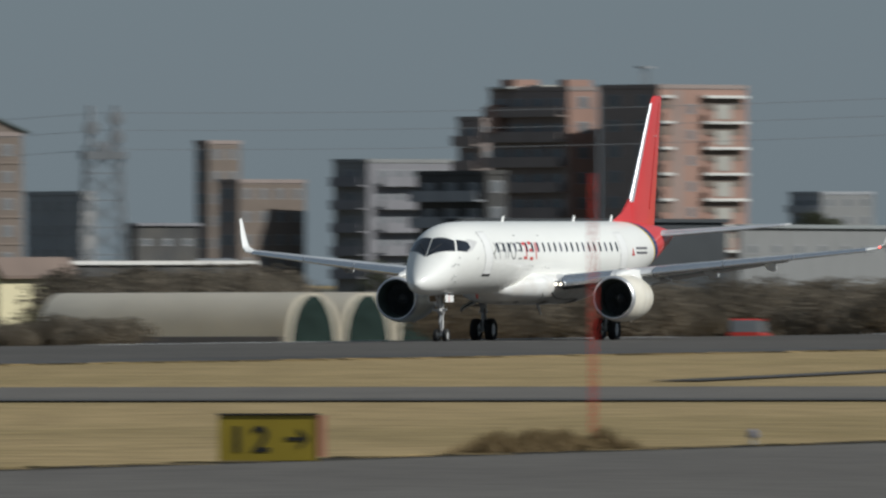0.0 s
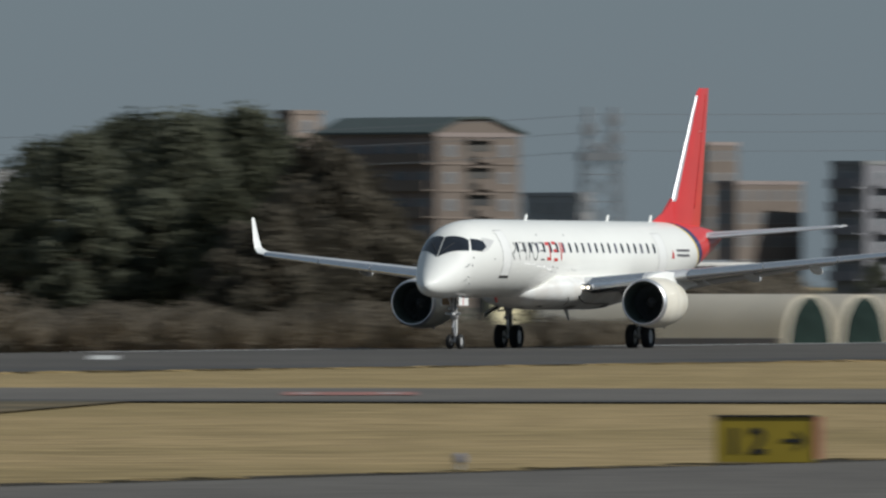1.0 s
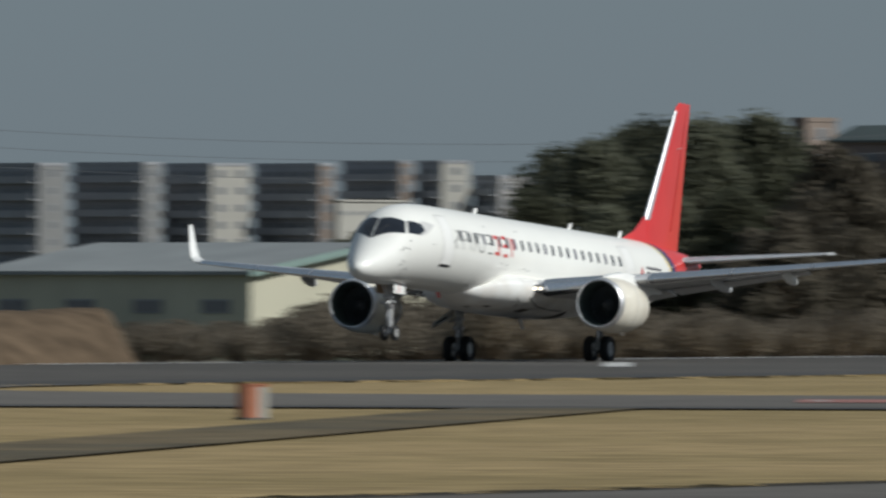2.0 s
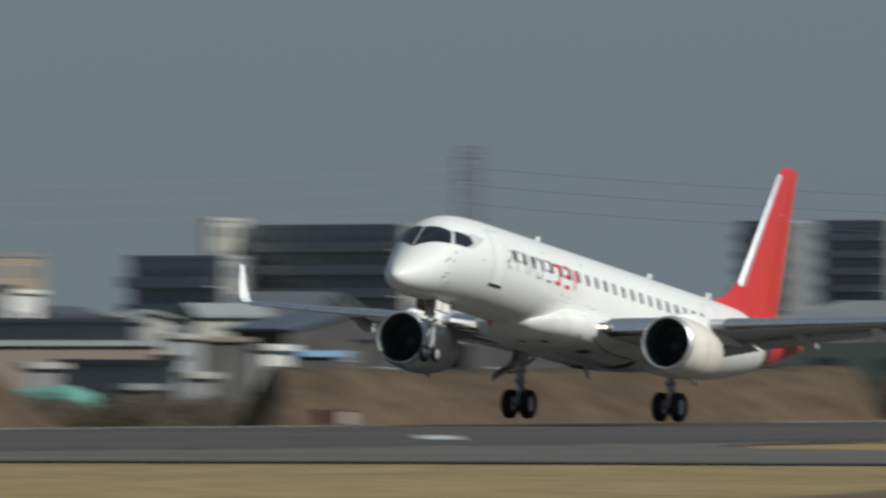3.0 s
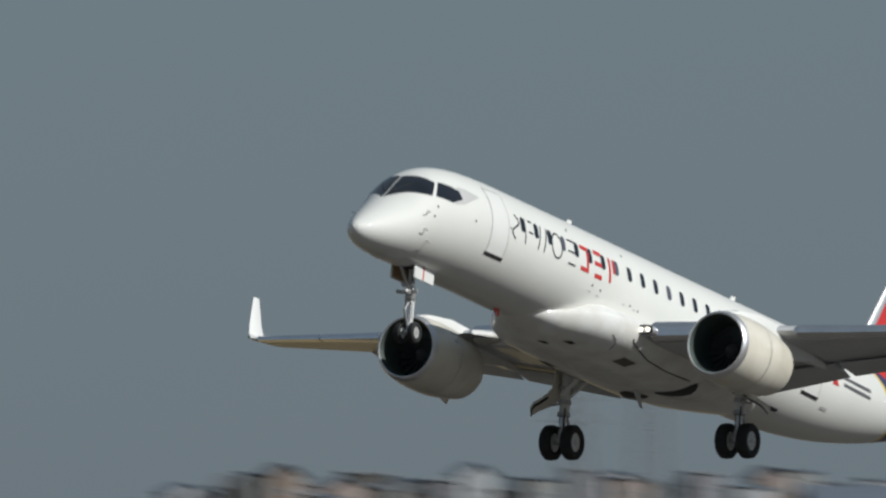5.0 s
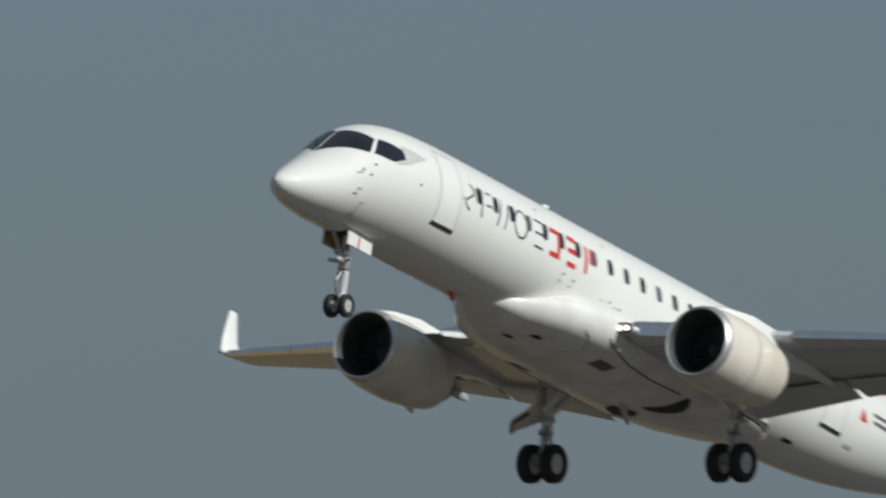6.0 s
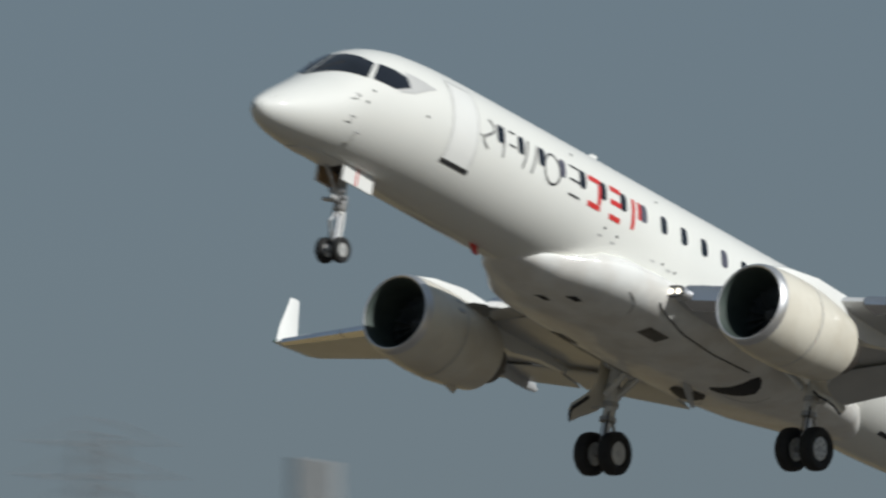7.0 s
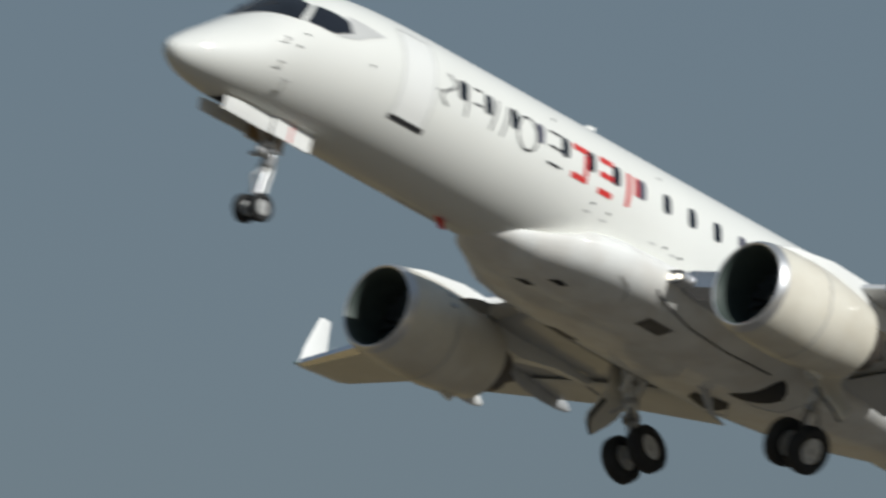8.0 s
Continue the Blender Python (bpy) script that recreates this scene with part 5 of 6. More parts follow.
block("dark grey apartment block", 24.05, 23.78, 23.72, 2200, 0.215, -10, SHADY, slab=SHADY, end=TILE_G)
shed("white factory hall behind the earth bank", 23.2, 23.17, 22.85, 1900, 0.15, 20, TILE_G)
block("dark grey apartment block beside a white one", 25.30, 25.15, 25.10, 2700, 0.305, -15, SHADY)
block("white apartment block with stacked balconies", 25.12, 25.10, 24.962, 2690, 0.30, 15, HAZEW, right="balcony", share=0.05)
block("tan flat-roofed commercial building", 24.945, 24.63, 24.298, 1900, 0.222, 0, CHARSHADE, slab=CHARSHADE, end=TANW)
block("grey flat-roofed commercial building", 25.81, 25.40, 25.225, 2500, 0.285, -10, SHADY, slab=SHADY, end=DARKSHADE)
shed("white plant house beyond a grey office roof", 25.419, 25.415, 25.326, 2700, 0.32, 20, HAZEW, windows=False)
shed("low white plant house beyond a grey office roof", 25.322, 25.317, 25.258, 2720, 0.315, 20, HAZEW, windows=False)
# the brown tower
bm = add_box(bmesh.new(), -0.9, 0.9, -0.06, 0.05, 0, 1.2, 0)
add_box(bm, -0.8, 0.8, -0.075, 0.0, 0.1, 1.1, 1)
DARKPANE = mesh_of(bm, [BRICKD, material("brown_tinted_glass", (0.10, 0.085, 0.075), 0.5, 0, 0.15, 0.3)])
# the left face's shade is put into its charcoal wall colour
b, wr, wl, h = block("brown tiled apartment tower with pale window ledges", 26.53, 26.188, 25.844, 1920, 0.508, 0, CHARSHADE, right="plain", slab=CHARSHADE, end=BRICKD)
part("penthouse_base", box(0.6, 7.5, 7.6, 10.2, h + 0.3, h + 1.5), BRICKD, b, "brown tiled base")
part("penthouse", box(0.5, 7.6, 7.5, 10.3, h + 1.5, h + 3.5), CREAMW, b, "pale rooftop stair house")
part("penthouse_cap", box(0.0, 7.9, 7.1, 10.9, h + 3.5, h + 4.5), BRICKD, b, "brown tiled cap")
part("roof_house", box(2.0, 9.5, 1.5, 4.0, h + 0.3, h + 2.2), WHITEW, b, "white rooftop plant house")
part("corner_panel", box(-0.12, 0.0, wl * 0.46, wl * 0.64, h - 2.4, h - 0.9), TILE_B, b, "brown tiled panel")
for f in range(6):
    z = h - 16.3 + 3 * f
    for x0, x1, up in ((0.6, wr * 0.19, 0.15), (wr * 0.26, wr * 0.42, 0.2), (wr * 0.42, wr * 0.62, -0.1), (wr * 0.71, wr - 0.5, 0.1)):
        part("window_ledge", box(x0, x1, -0.42, -0.04, z + up, z + up + 0.2), CREAMW, b, "pale window ledge")
        o = part("window", DARKPANE, None, b)
        o.matrix_basis = pose((x0 + x1) / 2, -0.03, z + up + 0.35)
part("stair_head", box(0.4, 5.0, wl * 0.45, wl * 0.64, h + 0.3, h + 1.0), CHARSHADE, b, "dark rooftop stair head")
for x, y, top in ((1.4, 9.6, 14.0), (2.6, 8.6, 11.0)):
    part("roof_aerial", rod((x, y, h + 4.4), (x, y, h + top), 0.2, 0.1, 6), LATTICE, b, "thin rooftop aerial")
# this wing's shade is painted in with the same charcoal
block("dark stepped wing of a brown apartment tower", 26.66, 26.53, 26.50, 1935, 0.415, -10, CHARSHADE, slab=CHARSHADE)
# low buildings
shed("dark metal hangar beside a pale one", 18.10, 18.07, 17.27, 1580, 0.135, 25, STEELSHED, windows=False)
shed("long pale grey hangar with a metal roof", 17.27, 17.262, 16.3, 1600, 0.115, 35, DULLW, ROOFP)
block("distant pale apartment block", 17.12, 17.03, 16.88, 3400, 0.21, 0, SHADY, end=DULLW)
shed("long low shed with a white roof", 19.45, 19.40, 18.62, 1500, 0.015, 30, DARKSHADE, WHITEW, windows=False)
shed("small house with a cream wall and a brown roof", 19.41, 19.388, 19.18, 1150, -0.022, 20, material("pale_yellow_wall", (0.62, 0.56, 0.36), 0.85, 0, 0.08, 0.3), ROOFR, 1.0, "house", along=True, windows=False)
shed("yellow site container among the trees", 18.06, 18.055, 17.88, 1300, 0.045, 35, material("site_yellow", (0.42, 0.26, 0.03), 0.6, 0, 0.1, 0.6), windows=False, name="container")
shed("cream hangar with a green edged pale roof", 22.35, 21.563, 20.86, 1060, 0.012, 0, CREAMW, ROOFP, 1.5, trim=TEALTRIM, faces=(1,))
shed("maroon sheet metal shed with a low gable roof", 25.9, 25.885, 25.70, 1050, -0.02, 25, MAROON, MAROON, 0.7, windows=False)
shed("long hall with a dark slate roof behind the earth bank", 26.53, 25.99, 25.90, 1100, -0.005, -30, DARKSHADE, ROOFD, 1.2, along=True, windows=False)
shed("pale flat-roofed hall in the town", 25.46, 25.45, 25.24, 1500, 0.125, 25, HAZEW)
shed("dark shed with a white roof edge", 25.76, 25.298, 25.272, 1300, 0.032, -30, DARKW, WHITEW, windows=False)
shed("dark flat-roofed works behind the earth bank", 24.999, 24.448, 24.384, 1450, 0.132, -25, DARKW, ROOFD)
shed("low white store between dark sheds", 25.191, 25.185, 24.918, 1200, -0.004, 25, HAZEW, windows=False)
shed("small white office block among low roofs", 24.50, 24.48, 24.306, 1480, 0.118, 25, WHITEW)
shed("long dark shed with a pale flat roof", 24.516, 24.034, 23.995, 1320, 0.035, -28, DARKW, ROOFP, windows=False)
shed("low grey shed with a pale roof", 24.516, 24.5, 23.946, 1060, -0.033, 25, TILE_B, ROOFP, windows=False)
shed("white house among grey sheds", 24.087, 24.076, 23.925, 1400, 0.045, 20, HAZEW, ROOFP, 0.5, "house", windows=False)
shed("wide white house among grey sheds", 23.885, 23.861, 23.658, 1420, 0.051, 10, HAZEW, ROOFP, 0.8, "house", along=True, windows=False)
shed("low dark flat-roofed store", 23.94, 23.927, 23.707, 1180, -0.02, 20, DARKSHADE, TILE_B, windows=False)
shed("small store with a white roof edge", 23.937, 23.933, 23.84, 1150, -0.012, 25, DARKW, HAZEW, windows=False)
shed("low dark lean-to beside a yard", 24.249, 23.95, 23.93, 1020, -0.088, -25, DARKW, ROOFN, windows=False)
shed("narrow grey shed beside a yard", 23.959, 23.914, 23.904, 990, -0.075, -25, DARKW, ROOFD, windows=False)
shed("white storage box in a yard", 24.351, 24.348, 24.244, 980, -0.098, 30, DULLW, HAZEW, windows=False, name="container")
shed("long white storage box in a yard", 23.896, 23.891, 23.807, 960, -0.125, 30, DULLW, HAZEW, windows=False, name="container")
shed("white site cabin beside a blue tarpaulin", 23.702, 23.695, 23.6, 1020, -0.043, 25, DULLW, HAZEW, windows=False, name="site_cabin")
shed("low pale storage box in a yard", 24.071, 24.066, 23.966, 940, -0.159, 30, DARKSHADE, DULLW, windows=False, name="container")
shed("low dark store before a pale hall", 25.303, 25.185, 25.169, 1250, 0.029, -30, DARKW, ROOFD, windows=False)
shed("hall with a dark blue slate roof", 23.76, 23.60, 23.14, 1350, 0.012, 15, DARKSHADE, ROOFN, 1.4)
shed("house with a broad grey gable roof", 23.17, 23.08, 22.89, 1250, -0.03, 10, DARKSHADE, ROOFB2, 1.3, "house")
shed("small white store beside a blue tarpaulin", 23.67, 23.66, 23.585, 1000, -0.045, 25, WHITEW, windows=False)
shed("low store under a bright blue tarpaulin", 23.575, 23.57, 23.45, 1000, -0.062, 25, DARKSHADE, ROOFB, windows=False)
shed("brown house wall below a dark roof", 23.37, 23.36, 23.27, 1080, -0.02, 25, DARKSHADE, ROOFD, 0.5, "house")
shed("long cream factory hall", 28.05, 27.30, 26.54, 1200, 0.068, 0, CREAMW, ROOFP)
shed("hall with a dark slate roof", 27.66, 27.60, 26.87, 1500, 0.085, 15, DARKSHADE, ROOFN, 1.9, along=True)
shed("pale grey office behind a factory hall", 26.88, 26.87, 26.429, 1500, 0.15, 30, HAZEW, windows=False)
shed("long shed with a blue metal roof", 30.4, 27.98, 27.76, 1400, 0.02, -5, HAZEW, ROOFB, 2.3, faces=(1,))
shed("white walled hut with a grey-green gable roof", 27.375, 27.04, 26.44, 900, -0.14, 20, WHITEW, ROOFT, 1.5, "hut", along=True)
shed("low hut with a grey metal roof", 27.45, 27.27, 26.72, 1010, -0.12, 20, TILE_G, ROOFP, 1.2, "hut")


# vinyl tunnels
def tunnel(azm, dist, width, length, height, heading, label):
    c = spot(azm, dist, LOW)
    t = thing("vinyl_tunnel", label, "greenhouse", pose(c.x, c.y, c.z, 0, 0, heading), group="row of vinyl tunnels")
    arc = [(width / 2 - width / 2 * math.copysign(abs(math.cos(a)) ** 0.8, math.cos(a)), height * math.sin(a) ** 0.75) for a in [math.pi * i / 20 for i in range(21)]]
    part("cover", loft([[(x, y, z) for x, z in arc] for y in [length * i / 8 for i in range(9)]], closed=False, caps=False), VINYL, t, "pale translucent sheet", True)
    part("end_wall", loft([[(x, y, z) for x, z in arc] for y in (0.05, 0.08)]), VINYL, t)
    gate = [(width * (0.5 + 0.425 * math.sin(math.pi / 2 * u)), height * 0.95 * (1 - abs(u) ** 1.9)) for u in [-1 + i / 10 for i in range(21)]]
    # a flat dark green panel stands in for the shaded inside
    part("opening", loft([[(x, y, z) for x, z in gate] for y in (-0.02, 0.045)]), MOUTHDARK, t, "dark green panel painted as the shaded arched opening")
    part("skirt", box(-0.06, -0.02, 0.3, length - 0.3, 0.0, 0.75), CHARSHADE, t, "dark skirt along the side")
    return t


for k in range(3):
    c = spot(18.56, 1000) + 5.5 * k * Vector((math.cos(radians(-11.4)), math.sin(radians(-11.4)), 0))
    tunnel(math.degrees(math.atan2(c.y, c.x)), c.length, 5.2, 14.5, 2.95, -11.4, "pale vinyl tunnel with a dark arched opening")
tunnel(25.68, 985, 5.5, 9.0, 3.2, -9.3, "white arched vinyl tunnel beside a maroon shed")


# ---- town beyond: small houses and sheds ----
def build_house(seed, label, wall, roofing):
    r = random.Random(seed)
    w, d, h, rise = r.uniform(8, 13), r.uniform(7, 10), r.uniform(4.5, 6.5), r.uniform(1.4, 2.4)
    b = thing("house", label, "house", group="houses of the town")
    part("wall", box(0, w, 0, d, 0, h), wall, b)
    part("gable", loft([[(x, 0.02, h), (x, d - 0.02, h), (x, d / 2, h + rise)] for x in (0.02, w - 0.02)]), wall, b)
    part("roof", loft([[(x, -0.5, h - 0.1), (x, d / 2, h + rise), (x, d + 0.5, h - 0.1), (x, d + 0.5, h + 0.1), (x, d / 2, h + rise + 0.22), (x, -0.5, h + 0.1)] for x in (-0.4, w + 0.4)]), roofing, b)
    for z in (0.9, h - 2.0):
        for k in (0.25, 0.7):
            o = part("window", window_mesh(1.7, 1.2), None, b)
            o.matrix_basis = pose(w * k, 0, z)
            o = part("window", window_mesh(1.2, 1.0), None, b)
            o.matrix_basis = pose(0, d * k, z, 0, 0, -90)
    return b


styles = [build_house(1, "white house with a dark tiled roof", WHITEW, ROOFD), build_house(2, "grey house with a grey tiled roof", TILE_G, ROOFD), build_house(3, "tan house with a dark slate roof", TILE_B, ROOFN), build_house(4, "brown house with a slate roof", TILE_B, ROOFD), build_house(5, "dark grey house with a grey metal roof", DARKSHADE, ROOFB2)]
rnd = random.Random(16)
for t in styles:
    t.scale = (0.62, 0.62, 0.62)
for i in range(70):
    b, d = rnd.uniform(22.75, 25.6), rnd.uniform(1500, 2300)
    p = spot(b, d, LOW - rnd.uniform(0.2, 1.8))
    copy_thing(styles[1 + i % 4], pose(p.x, p.y, p.z, 0, 0, b - 45 + rnd.choice((0, 90)) + rnd.uniform(-15, 15)))
for t in styles:
    t.scale = (1, 1, 1)
rnd = random.Random(15)
for i in range(80):
    b, d = (rnd.uniform(22.9, 30.8), rnd.uniform(2000, 3000)) if i > 14 else (rnd.uniform(16.3, 19.3), rnd.uniform(2250, 2900))
    p = spot(b, d, LOW if i > 14 else LOW - 3.2)
    copy_thing(styles[i % 5], pose(p.x, p.y, p.z, 0, 0, b - 45 + rnd.choice((0, 90)) + rnd.uniform(-15, 15)))
rnd = random.Random(23)
for i in range(44):
    b = 26.62 + 2.9 * (i + rnd.random()) / 44
    shed("low-rise block in the hazy town", b + rnd.uniform(0.02, 0.05), b, b - rnd.uniform(0.05, 0.12), rnd.uniform(2300, 2900), rnd.uniform(0.10, 0.20) + 0.02 * (i % 5 == 0), rnd.uniform(-10, 20), (SHADY, CHARSHADE, TILE_B, DULLW, DARKSHADE, TILE_D)[i % 6], (ROOFN, ROOFB2, ROOFD)[i % 3], rnd.choice((0.0, 0.0, 1.4)), "town_block")
for t in styles:
    for o in (*t.children_recursive, t):
        bpy.data.objects.remove(o)


# ---- masts, pylons, wires ----
def lattice(name, label, bearing, dist, height, foot, top, mat, arms=(), bays=9, r=0.12, z0=LOW):
    p = spot(bearing, dist, z0)
    t = thing(name, label, "tower", pose(p.x, p.y, p.z, 0, 0, bearing + 8))
    def corner(k, i):
        w = foot * (1 - k) + top * k
        return Vector((w / 2 * (1, 1, -1, -1)[i % 4], w / 2 * (1, -1, -1, 1)[i % 4], height * k))
    for i in range(4):
        part("leg", rod(corner(0, i), corner(1, i), r, r * 0.7, 6), mat, t)
    for n in range(bays):
        k0, k1 = n / bays, (n + 1) / bays
        for i in range(4):
            for p, q in ((corner(k0, i), corner(k1, i + 1)), (corner(k0, i + 1), corner(k1, i)), (corner(k1, i), corner(k1, i + 1))):
                part("brace", rod(p, q, r * 0.5, n=4), mat, t)
    for k, reach in arms:
        bm = bmesh.new()
        for s in (-1, 1):
            add_rod(bm, (0, s * 0.2, height * k), (0, s * reach, height * k), r * 0.8, r * 0.4, 5)
            add_rod(bm, (0, s * 0.2, height * k + 1.2), (0, s * reach, height * k), r * 0.6, r * 0.4, 5)
        part("cross_arm", bm, mat, t)
    return t


steel_tower = lattice("relay_tower", "grey lattice relay tower with two aerial poles", 19.087, 2100, zt(0.355, 2100), 5.0, 3.4, LATTICE, (), 6, 0.14)
h = zt(0.355, 2100)
part("platform", box(-2.2, 2.2, -2.2, 2.2, h - 1.4, h - 0.6), LATTICE, steel_tower, "grey equipment platform")
for y in (-1.35, 1.35):
    part("aerial_pole", rod((0, y, h), (0, y, zt(0.471, 2100)), 0.3, 0.25, 8), LATTICE, steel_tower)
for k, (y, z) in enumerate(((-1.4, 0.9), (1.3, 1.9), (0.0, -0.2), (-1.3, 2.9))):
    part("drum_aerial", revolve([(-0.5, 0.05), (-0.45, 0.75), (0.1, 0.8), (0.12, 0.05)], (-0.6, y, h + z), "x", 14), LATTICE, steel_tower, "grey drum aerial", True)
PYLON = "tall grey lattice power pylon"
lattice("power_pylon", PYLON, 23.073, 2150, zt(0.541, 2150), 2.6, 2.2, LATTICE, ((0.95, 1.6), (0.85, 1.6)), 12, 0.12)
lattice("power_pylon", PYLON, 28.07, 2000, zt(0.637, 2000), 4.0, 1.4, LATTICE, ((0.97, 3.5), (0.85, 4), (0.73, 4)), 12, 0.08)
lattice("power_pylon", PYLON, 28.285, 1800, zt(0.43, 1800), 3.4, 1.4, LATTICE, ((0.97, 3), (0.85, 3.5)), 10, 0.08)
lattice("power_pylon", PYLON, 37.75, 950, zt(1.49, 950), 4.6, 1.2, LATTICE, ((0.985, 3.2), (0.93, 3.6), (0.875, 3.6)), 14, 0.07)
tall_chimney = thing("chimney", "slim chimney with faded pale and red bands", "chimney", pose(*spot(37.13, 900, LOW)))
h = zt(1.415, 900)
for k in range(8):
    part("band", revolve([(h * k / 8, 0.95 - 0.03 * k), (h * (k + 1) / 8, 0.92 - 0.03 * k)], (0, 0, 0), "z", 20, True), TILE_G if k % 2 else material("faded_red_band", (0.36, 0.2, 0.17), 0.7), tall_chimney, "", True)


def wire(b0, d0, el0, b1, d1, el1, sag):
    p, q = spot(b0, d0, EYE[2] + d0 * math.tan(radians(el0))), spot(b1, d1, EYE[2] + d1 * math.tan(radians(el1)))
    bm = bmesh.new()
    pts = [p.lerp(q, k / 16) - Vector((0, 0, sag * 4 * (k / 16) * (1 - k / 16))) for k in range(17)]
    add_loft(bm, [[c + Vector((0, 0, 0.03)), c + Vector((0.025, -0.02, -0.02)), c + Vector((-0.025, 0.02, -0.02))] for c in pts])
    return tagged(part("power_line", bm, WIRE), "thin sagging power line cable", "cable", "overhead power lines")


for k, el in enumerate((0.45, 0.40, 0.345)):
    wire(14.5, 2100, el + 0.18, 19.087, 2100, el, 2.0)
    wire(19.087, 2100, el, 23.073, 2150, el + 0.03, 3.0)
    wire(23.073, 2150, el + 0.03, 28.07, 2000, el + 0.1, 3.5)

CRANEP = material("dark_crane_paint", (0.13, 0.135, 0.14), 0.7, 0, 0.15, 0.6)
# the dark leaning jib of a crane
p = spot(24.60, 2000, LOW)
jib = thing("crane", "dark crane with a leaning lattice jib", "crane", pose(p.x, p.y, p.z, 0, 0, 24.7))
lean = Vector((0, 9.0, zt(0.47, 2000)))
for dx in (-0.9, 0.9):
    for dz in (-0.8, 0.8):
        part("chord", rod((dx, dz * 1.2, 1.0), lean + Vector((dx * 0.6, dz * 1.2, 0)), 0.22, 0.18, 6), CRANEP, jib)
for i in range(14):
    k0, k1 = 0.08 + i / 16, 0.08 + (i + 1) / 16
    for dx in (-0.8, 0.8):
        for e in (-0.9, 0.9):
            part("brace", rod(lean * k0 + Vector((dx, e, 0)), lean * k1 + Vector((dx, -e, 0)), 0.13, n=5), CRANEP, jib)
part("jib_plating", loft([[lean * k + Vector((dx, dy, 0)) for dx, dy in ((-0.5, -0.9), (0.5, -0.9), (0.5, 0.9), (-0.5, 0.9))] for k in (0.3, 0.6, 0.99)]), CRANEP, jib)
part("cab", box(-1.6, 1.6, -2.6, 1.4, 0.6, 3.4), CRANEP, jib)
part("jib_head", box(-0.9, 0.9, lean.y - 0.9, lean.y + 1.7, lean.z - 0.6, lean.z + 0.3), CRANEP, jib)


# ---- airfield furniture ----
def guidance_sign(x, y, width, height, label, glyphs):
    """A yellow sign on short legs that faces the apron; glyphs: boxes (x0, x1, z0, z1) or text."""
    face = math.degrees(math.atan2(y, x)) - 90
    t = thing("guidance_sign", label, "sign", pose(x, y, 0, 0, 0, face))
    bm = box(-width / 2, width / 2, -0.07, 0.07, 0.03, height)
    bmesh.ops.bevel(bm, geom=bm.edges[:], offset=0.012, segments=2, affect="EDGES")
    part("panel", bm, YELLOW, t, "yellow sign panel")
    part("hood", box(-width / 2 - 0.02, width / 2 + 0.02, -0.10, 0.10, height, height + 0.03), BLACK, t, "dark cap rail")
    part("end_plate", box(width / 2, width / 2 + 0.12, -0.09, 0.09, 0.10, height), material("faded_pink_plate", (0.5, 0.22, 0.14), 0.6), t, "faded red end plate")
    for k in (-0.4, 0, 0.4):
        part("leg", rod((k * width, 0, 0), (k * width, 0, 0.12), 0.03, n=8), STEEL, t)
    for g in glyphs:
        if isinstance(g[0], str):
            cu = bpy.data.curves.new("t", "FONT")
            cu.body, cu.size, cu.extrude, cu.align_x = g[0], g[3], 0.004, "CENTER"
            cu.offset = 0.012
            tmp = bpy.data.objects.new("t", cu)
            me = bpy.data.meshes.new_from_object(tmp)
            bpy.data.objects.remove(tmp)
            me.materials.append(BLACK)
            o = part("lettering", me, None, t, "black digits")
            o.matrix_basis = pose(g[1], -0.078, g[2], 90, 0, 0)
        else:
            bm = bmesh.new()
            (x0, zc), size = g, 0.15
            add_box(bm, x0 - 1.1 * size, x0 + 0.9 * size, -0.084, -0.07, zc - 0.03, zc + 0.03)
            for s in (1, -1):
                add_loft(bm, [[(x0 + size * (1.2 - 0.9 * k), -0.084, zc + s * k * size * 0.9 - 0.035), (x0 + size * (1.2 - 0.9 * k), -0.084, zc + s * k * size * 0.9 + 0.035), (x0 + size * (1.2 - 0.9 * k), -0.07, zc + s * k * size * 0.9 + 0.035), (x0 + size * (1.2 - 0.9 * k), -0.07, zc + s * k * size * 0.9 - 0.035)] for k in (0, 1)])
            part("arrow", bm, BLACK, t, "black arrow")
    return t


guidance_sign(304.3, 102.5, 1.6, 0.77, "yellow taxiway sign reading 12 with an arrow", [("1", -0.50, 0.19, 0.58), ("2", -0.12, 0.19, 0.58), (0.45, 0.39)])
guidance_sign(375, 176, 2.5, 0.86, "long yellow taxiway sign on the grass", [])


def edge_light(x, y):
    t = thing("edge_light", "small blue taxiway edge light on a short stem", "light", pose(x, y, 0), group="taxiway edge lights")
    part("stem", rod((0, 0, 0), (0, 0, 0.16), 0.04, n=10), STEEL, t)
    part("lens", revolve([(0.15, 0.075), (0.18, 0.09), (0.27, 0.075), (0.31, 0.02)], (0, 0, 0), "z", 16, True), material("blue_lens", (0.2, 0.21, 0.27), 0.3), t, "blue glass lens", True)
    return t


for x in (211, 251.2, 291.3, 332.5, 374.5, 414.5):
    edge_light(x, 103.1)


